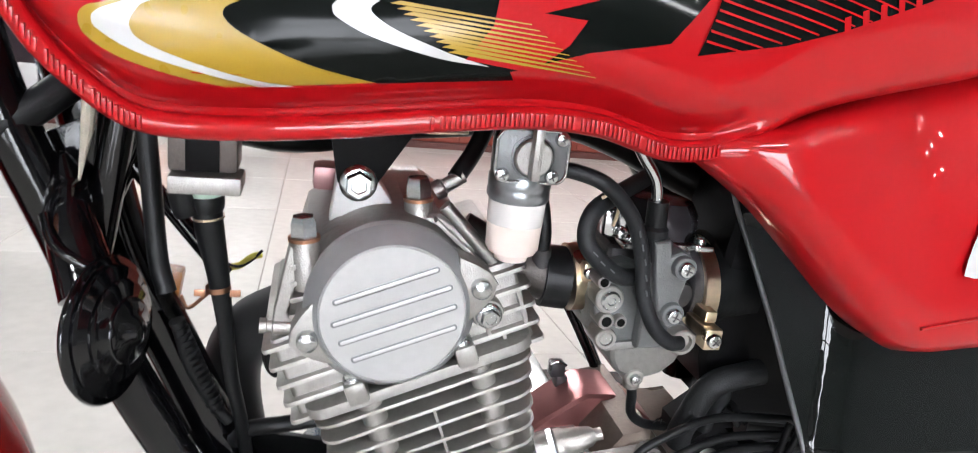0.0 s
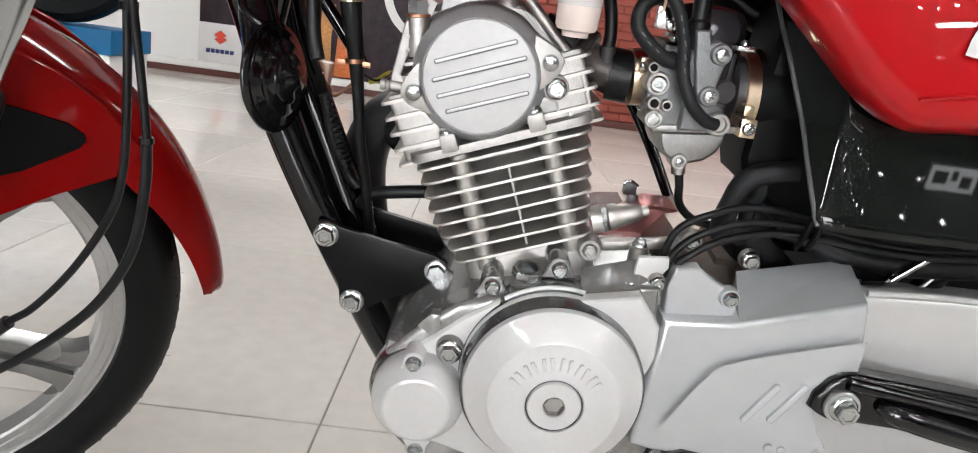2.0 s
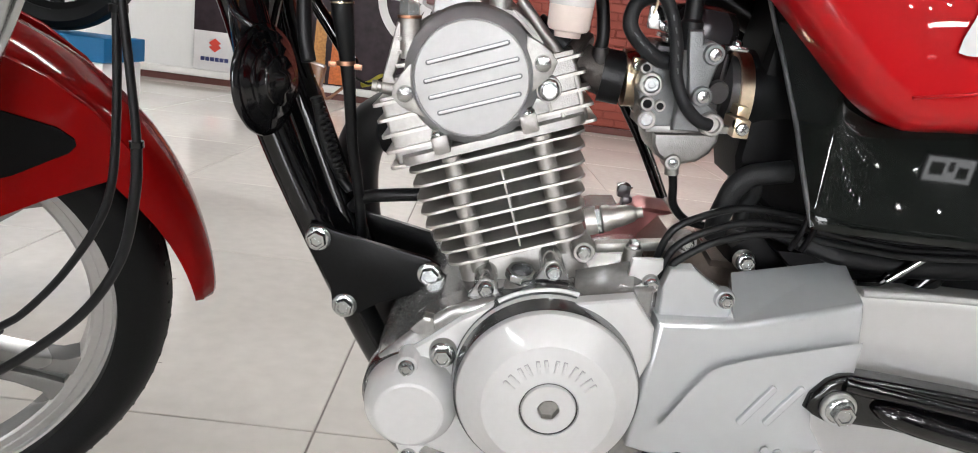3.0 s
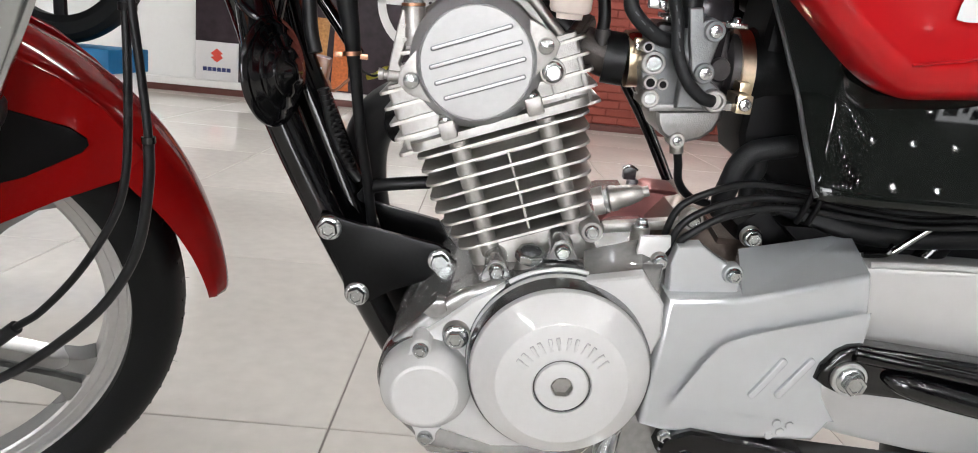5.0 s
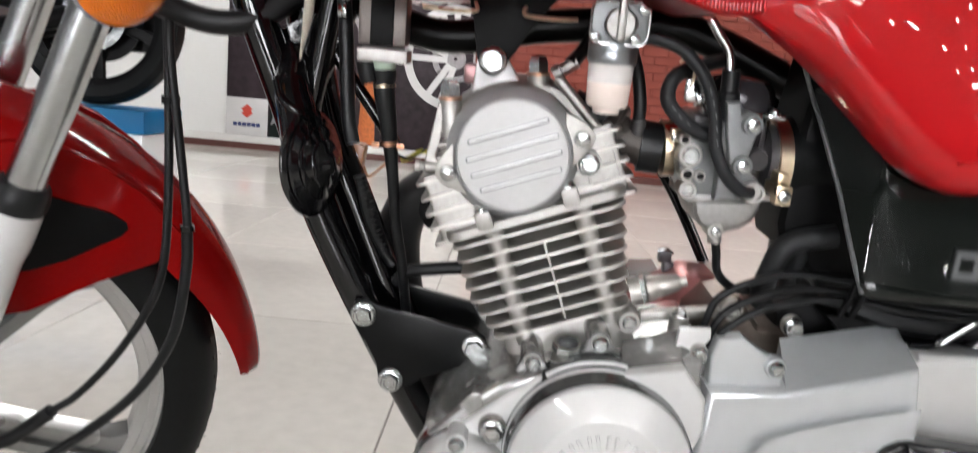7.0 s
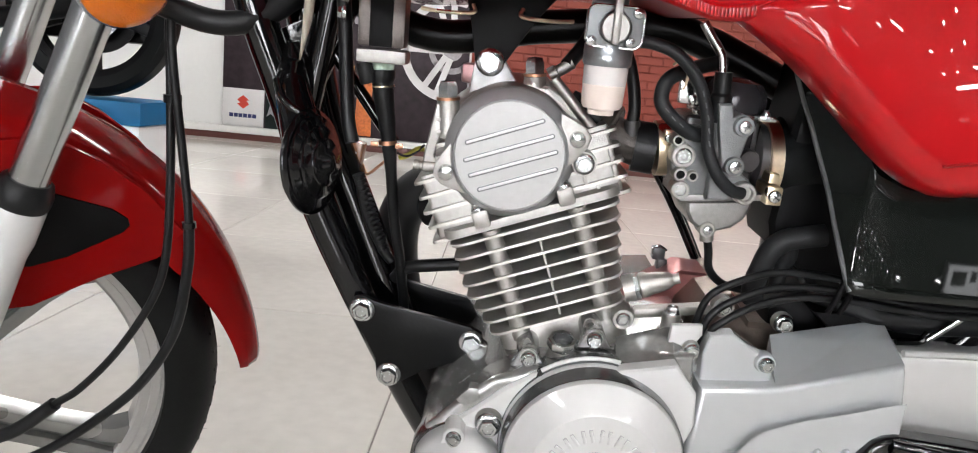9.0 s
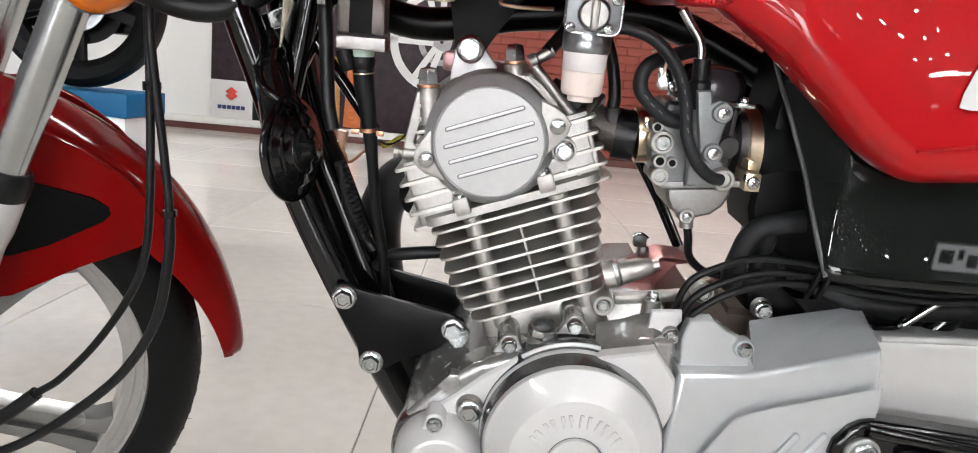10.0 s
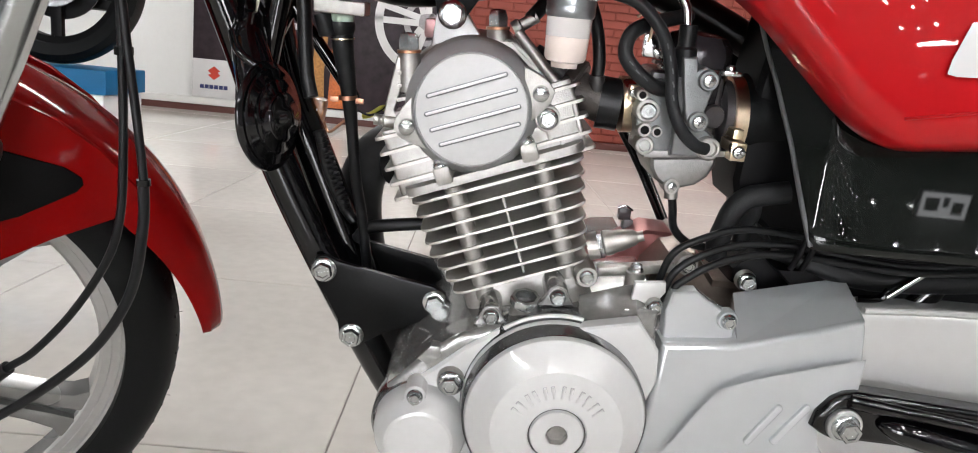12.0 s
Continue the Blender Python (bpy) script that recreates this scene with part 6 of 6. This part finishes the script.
def fork_leg(e2, name_label, shift=0.0):
    d = FRONT_LOCAL.to_3x3() @ Vector((0.32, 0, 1)).normalized()
    leg = part("fork_leg", lathe([(0.0195, -0.03), (0.0195, 0.18), (0.0188, 0.225), (0.0208, 0.240), (0.0208, 0.269), (0.0195, 0.275)], fp(0.027 + shift, e2, 0.0), d, 36), SILVER, bike, name_label)
    part("stanchion", lathe([(0.0153, 0.25), (0.0153, 0.62)], fp(0.027 + shift, e2, 0.0), d, 36), STANCHION, leg, "chrome stanchion")
    part("dust_seal", lathe([(0.0208, 0.273), (0.0216, 0.277), (0.0216, 0.285), (0.0195, 0.293), (0.0165, 0.296)], fp(0.027 + shift, e2, 0.0), d, 36), RUBBER, leg, "black rubber dust seal")
    part("axle_lug", lathe([(0.020, -0.02), (0.020, 0.02)], fp(0.018 + shift, e2, 0.0), FRONT_LOCAL.to_3x3() @ Vector((0, 1, 0)), 24), SILVER, leg)
    return leg


fork_leg(-0.090, "chrome and silver front fork leg")
fork_leg(0.078, "chrome and silver front fork leg", -0.030)
AXLE, AX = fp(-0.005, 0, 0), FRONT_LOCAL.to_3x3() @ Vector((0, 1, 0))
R = 0.2955
front_wheel = part("front_wheel", lathe([(R - 0.057, -0.031), (R - 0.046, -0.039), (R - 0.030, -0.0435), (R - 0.016, -0.039), (R - 0.006, -0.028), (R - 0.0015, -0.014), (R - 0.0035, -0.012), (R - 0.0035, -0.009), (R, -0.007),
                                          (R, 0.007), (R - 0.0035, 0.009), (R - 0.0035, 0.012), (R - 0.0015, 0.014), (R - 0.006, 0.028), (R - 0.016, 0.039), (R - 0.030, 0.0435), (R - 0.046, 0.039), (R - 0.057, 0.031), (R - 0.057, -0.031)], AXLE, AX, 128, caps=False), TYRE, bike, "front tyre on a white cast alloy wheel", 40)
TREAD = mesh_of("tread_cut", box(-0.009, 0.009, -0.0014, 0.0014, -0.0008, 0.0006), BLACK_SATIN)
for k in range(72):
    a = 2 * math.pi * k / 72
    for s in (-1, 1):
        m = axis_frame(AXLE, AX) @ Matrix.Rotation(a + s * 0.015, 4, "Z") @ Matrix.Translation((R - 0.0037, 0, s * 0.0210)) @ Matrix.Rotation(radians(90 - s * 18), 4, "Y") @ Matrix.Rotation(radians(20 * s), 4, "Z")
        piece("tread_cut", TREAD, front_wheel, m)
WHISKER = mesh_of("whisker", lathe([(0.00028, 0), (0.00018, 0.007)], (0, 0, 0), (0, 0, 1), 6), TYRE)
for k in range(24):
    a = 2 * math.pi * (k + 0.3 * math.sin(k * 5)) / 24
    m = axis_frame(AXLE, AX) @ Matrix.Rotation(a, 4, "Z") @ Matrix.Translation((R - 0.001, 0, -0.010 if k % 2 else 0.012)) @ Matrix.Rotation(radians(90), 4, "Y")
    piece("whisker", WHISKER, front_wheel, m)
rim = part("rim", lathe([(0.2515, -0.0345), (0.2545, -0.0335), (0.2520, -0.0320), (0.2485, -0.0318), (0.2480, -0.0295), (0.2435, -0.0262), (0.2430, -0.0240), (0.2362, -0.0200), (0.2350, -0.0160), (0.2270, -0.0150), (0.2260, -0.0135), (0.2180, -0.0130), (0.2150, -0.0110), (0.2150, 0.0110), (0.2180, 0.0130), (0.2350, 0.0150), (0.2440, 0.0260), (0.2545, 0.0335), (0.2480, 0.0345),
                         (0.2410, 0.0300), (0.2410, -0.0300), (0.2515, -0.0345)], AXLE, AX, 128, caps=False), RIM, front_wheel, "white painted alloy rim", 30)
W = axis_frame(AXLE, AX)
for k in range(5):
    a = radians(WHEEL_TURN + 72 * k)
    for s in (-1, 1):
        m = W @ Matrix.Rotation(a, 4, "Z")
        spoke = bmesh.new()
        q = [(0.040, s * 0.0045), (0.040, s * 0.0190), (0.120, s * 0.0185), (0.170, s * 0.0200), (0.200, s * 0.0250), (0.212, s * 0.0340), (0.219, s * 0.0480), (0.219, s * 0.0060), (0.185, s * 0.0040), (0.120, s * 0.0045)]
        prism(q, -0.012, 0.012, 0.004, 2, bm=spoke, m=m @ Matrix.Rotation(radians(90), 4, "X"))
        part("spoke", spoke, SPOKE, rim)
    web = prism([(0.040, -0.006), (0.120, -0.006), (0.185, -0.006), (0.217, -0.008), (0.217, 0.008), (0.185, 0.006), (0.120, 0.006), (0.040, 0.006)], -0.004, 0.004, 0.001, m=W @ Matrix.Rotation(a, 4, "Z") @ Matrix.Rotation(radians(90), 4, "X"))
    part("spoke_web", web, GREY_CAST, rim)
part("hub", lathe([(0.0, -0.055), (0.052, -0.052), (0.058, -0.044), (0.058, 0.044), (0.052, 0.052), (0, 0.055)], AXLE, AX, 48), RIM, front_wheel)
part("axle", lathe([(0.009, -0.125), (0.009, 0.125)], AXLE, AX, 20), BOLT, front_wheel)

# rear wheel, mostly hidden by the chain case
RA, RR = Vector((0.640, 0.0, 0.2955)), 0.2955
rear_wheel = part("rear_wheel", lathe([(RR - 0.066, -0.034), (RR - 0.045, -0.044), (RR - 0.020, -0.044), (RR - 0.006, -0.030), (RR, -0.010), (RR, 0.010), (RR - 0.006, 0.030), (RR - 0.020, 0.044), (RR - 0.045, 0.044), (RR - 0.066, 0.034), (RR - 0.066, -0.034)], RA, (0, 1, 0), 96, caps=False), TYRE, bike, "rear tyre on a silver cast alloy wheel", 40)
rear_rim = part("rim", lathe([(0.2445, -0.0335), (0.2340, -0.0260), (0.2250, -0.0150), (0.2050, -0.0110), (0.2050, 0.0110), (0.2250, 0.0150), (0.2340, 0.0260), (0.2445, 0.0335), (0.2310, 0.0300), (0.2310, -0.0300), (0.2445, -0.0335)], RA, (0, 1, 0), 96, caps=False), RIM, rear_wheel)
for k in range(5):
    part("spoke", box(0.05, 0.209, -0.012, 0.012, -0.018, 0.018, 0.004, m=Matrix.Translation(RA) @ Matrix.Rotation(radians(20 + 72 * k), 4, "Y")), RIM, rear_rim)
part("hub", lathe([(0.0, -0.055), (0.060, -0.050), (0.060, 0.050), (0, 0.055)], RA, (0, 1, 0), 40), RIM, rear_wheel)
part("axle", lathe([(0.009, -0.12), (0.009, 0.12)], RA, (0, 1, 0), 20), BOLT, rear_wheel)

# mudguard: a rounded channel over the tyre, with side webs to the fork
guard_bm = bmesh.new()
RG = 0.334
sect = [(-0.0600, -0.046), (-0.0595, -0.030), (-0.0575, -0.016), (-0.0500, -0.0065), (-0.0380, -0.0020), (-0.0200, -0.0003), (0, 0), (0.0200, -0.0003), (0.0380, -0.0020), (0.0500, -0.0065), (0.0575, -0.016), (0.0595, -0.030), (0.0600, -0.046)]
rows = []
NA = 64
for i in range(NA + 1):
    a = radians(6.4 + 122.6 * i / NA)
    tip = min(1.0, i / 5)
    w = 0.80 + 0.20 * math.sqrt(max(0, 1 - (1 - tip) ** 2))
    row = []
    for e2, dr in sect:
        k = 0.55 + 0.45 * min(1, i / 16) if dr < -0.02 else 1
        r = RG + dr * k
        row.append(guard_bm.verts.new(fp(r * math.cos(a), e2 * w, r * math.sin(a))))
    rows.append(row)
for a_, b_ in zip(rows, rows[1:]):
    for j in range(len(sect) - 1):
        guard_bm.faces.new((a_[j], a_[j + 1], b_[j + 1], b_[j]))
bmesh.ops.recalc_face_normals(guard_bm, faces=guard_bm.faces)
bmesh.ops.solidify(guard_bm, geom=guard_bm.faces[:], thickness=0.003)
guard = part("front_mudguard", guard_bm, RED_DULL, bike, "red plastic front mudguard", 40)
for s in (-1, 1):
    web = prism([(0.085, 0.300), (0.130, 0.305), (0.170, 0.285), (0.205, 0.256), (0.238, 0.215), (0.2162, 0.1870), (0.1690, 0.1679), (0.1137, 0.1400), (0.095, 0.1380), (0.085, 0.150)], -0.003, 0.003, 0.001)
    inset = prism([(0.100, 0.262), (0.1283, 0.2560), (0.1774, 0.2400), (0.1905, 0.2300), (0.1920, 0.2235), (0.1867, 0.2165), (0.1434, 0.1925), (0.1150, 0.183), (0.100, 0.182)], -0.0012, 0.0012, 0.0005)
    w = part("side_web", merge(None, web, FRONT_LOCAL @ Matrix.Translation((0, s * 0.0590, 0))), RED_DULL, guard)
    part("vent", merge(None, inset, FRONT_LOCAL @ Matrix.Translation((0, s * 0.0625, 0))), BLACK_SATIN, w, "matt black triangular vent")

# amber indicator beside the fork
ic = fp(0.1785, -0.14, 0.4595)
iax = FRONT_LOCAL.to_3x3() @ Vector((0.45, -1, -0.10))
indicator = part("indicator", lathe([(0.020, -0.045), (0.033, -0.012), (0.0350, 0.0), (0.0350, 0.003)], ic, iax, 48), CHROME, bike, "round amber indicator in a chrome shell")
part("lens", lathe([(0.0330, 0.002), (0.0330, 0.006), (0.0270, 0.0100), (0.015, 0.0125), (0, 0.013)], ic, iax, 48, caps=False), AMBER, indicator, "amber lens", 60)
part("indicator_stem", tube([fp(0.178, -0.10, 0.462), fp(0.20, -0.02, 0.47)], 0.010), BLACK_SATIN, bike)
part("fork_crown", tube([fp(0.185, -0.095, 0.48), fp(0.185, 0.0, 0.485), fp(0.185, 0.085, 0.48)], 0.022), BLACK_GLOSS, bike)
part("steering_stem", tube([fp(0.19, 0, 0.48), fp(0.235, 0, 0.62)], 0.028), BLACK_GLOSS, bike)
part("handlebar_hose", tube([fp(0.215, -0.09, 0.49), Vector((-0.365, -0.05, 0.70)), Vector((-0.325, -0.03, 0.675)), Vector((-0.285, -0.02, 0.675)), Vector((-0.25, 0.0, 0.70))], 0.0095), RUBBER, bike)

# ---- control cables hanging in front of the wheel ----
for label, pts, ferrule in (("black front brake cable", [(-0.3365, 0.80), (-0.3381, 0.6806), (-0.3378, 0.6397), (-0.331, 0.5635), (-0.3276, 0.5129), (-0.3294, 0.4756), (-0.3411, 0.4194), (-0.3691, 0.3704), (-0.4087, 0.3306), (-0.4606, 0.2913), (-0.52, 0.262)], 4),
                            ("black speedometer cable", [(-0.3420, 0.80), (-0.3431, 0.6667), (-0.3434, 0.611), (-0.3455, 0.5369), (-0.3508, 0.4789), (-0.364, 0.4395), (-0.3949, 0.3911), (-0.4291, 0.3525), (-0.452, 0.3352), (-0.4927, 0.3034), (-0.54, 0.285)], 8)):
    dy = -0.0373 if ferrule == 4 else -0.030
    path = [(x, dy - 0.00 * i, z) for i, (x, z) in enumerate(pts)]
    c = part("control_cable", tube(path, 0.0034, 14), RUBBER, bike, label)
    if ferrule == 4:
        part("thick_sleeve", tube(path[4:], 0.0043, 14), RUBBER, c)
        part("ferrule", lathe([(0.0054, -0.002), (0.0054, 0.003)], path[4], (0.05, 0, -1), 16), BLACK_GLOSS, c)
    else:
        part("end_sleeve", tube(path[8:], 0.0062, 14), RUBBER, c)
part("cable_tie", lathe([(0.0068, -0.003), (0.0068, 0.003)], (-0.340, -0.034, 0.612), (0, 0, 1), 14), BLACK_SATIN, bike)

# ---- brick face of the far wall, and the floor's tiles ----
brick_wall = solid("wall_brick", box(-0.40, X1, WALL_Y + 0.004, WALL_Y + 0.029, 0.057, HIGH), MORTAR, "dark red painted brick wall face", "wall", kind="structure")
BL, BH, JOINT = 0.215, 0.068, 0.010
BRICK = mesh_of("brick", box(-(BL - JOINT) / 2, (BL - JOINT) / 2, -0.010, 0.004, -(BH - JOINT) / 2, (BH - JOINT) / 2, 0.003, 1), BRICK_MAT)
rng = random.Random(4)
for r in range(22):
    for c in range(13):
        x = -0.29 + BL * c + (BL / 2 if r % 2 else 0)
        piece("brick", BRICK, brick_wall, Matrix.Translation((x, WALL_Y + 0.0035 + rng.uniform(-0.0015, 0.0015), 0.096 + BH * r)))
rest = bmesh.new()
for r in range(22):
    for c in range(13, 33):
        x = -0.29 + BL * c + (BL / 2 if r % 2 else 0)
        if x + BL / 2 < X1:
            box(x - 0.1025, x + 0.1025, WALL_Y - 0.006, WALL_Y + 0.003, 0.096 + BH * r - 0.029, 0.096 + BH * r + 0.029, bm=rest)
far_bricks = part("brick_field", rest, BRICK_MAT, brick_wall)
far_bricks["kind"] = "stuff"

G = 0.0032
TILE_MESH = mesh_of("tile", box(-TILE / 2 + G / 2, TILE / 2 - G / 2, -TILE / 2 + G / 2, TILE / 2 - G / 2, -0.010, 0.0, 0.0012, 1), TILE_MAT)
i0, i1 = math.floor((X0 - TX) / TILE), math.ceil((X1 - TX) / TILE)
j0, j1 = math.floor((Y0 - TY) / TILE), math.ceil((WALL_Y - TY) / TILE)
for i in range(i0, i1):
    for j in range(j0, j1):
        piece("tile", TILE_MESH, floor_ob, Matrix.Translation((TX + TILE * (i + 0.5), TY + TILE * (j + 0.5), rng.uniform(-0.0003, 0.0003))))
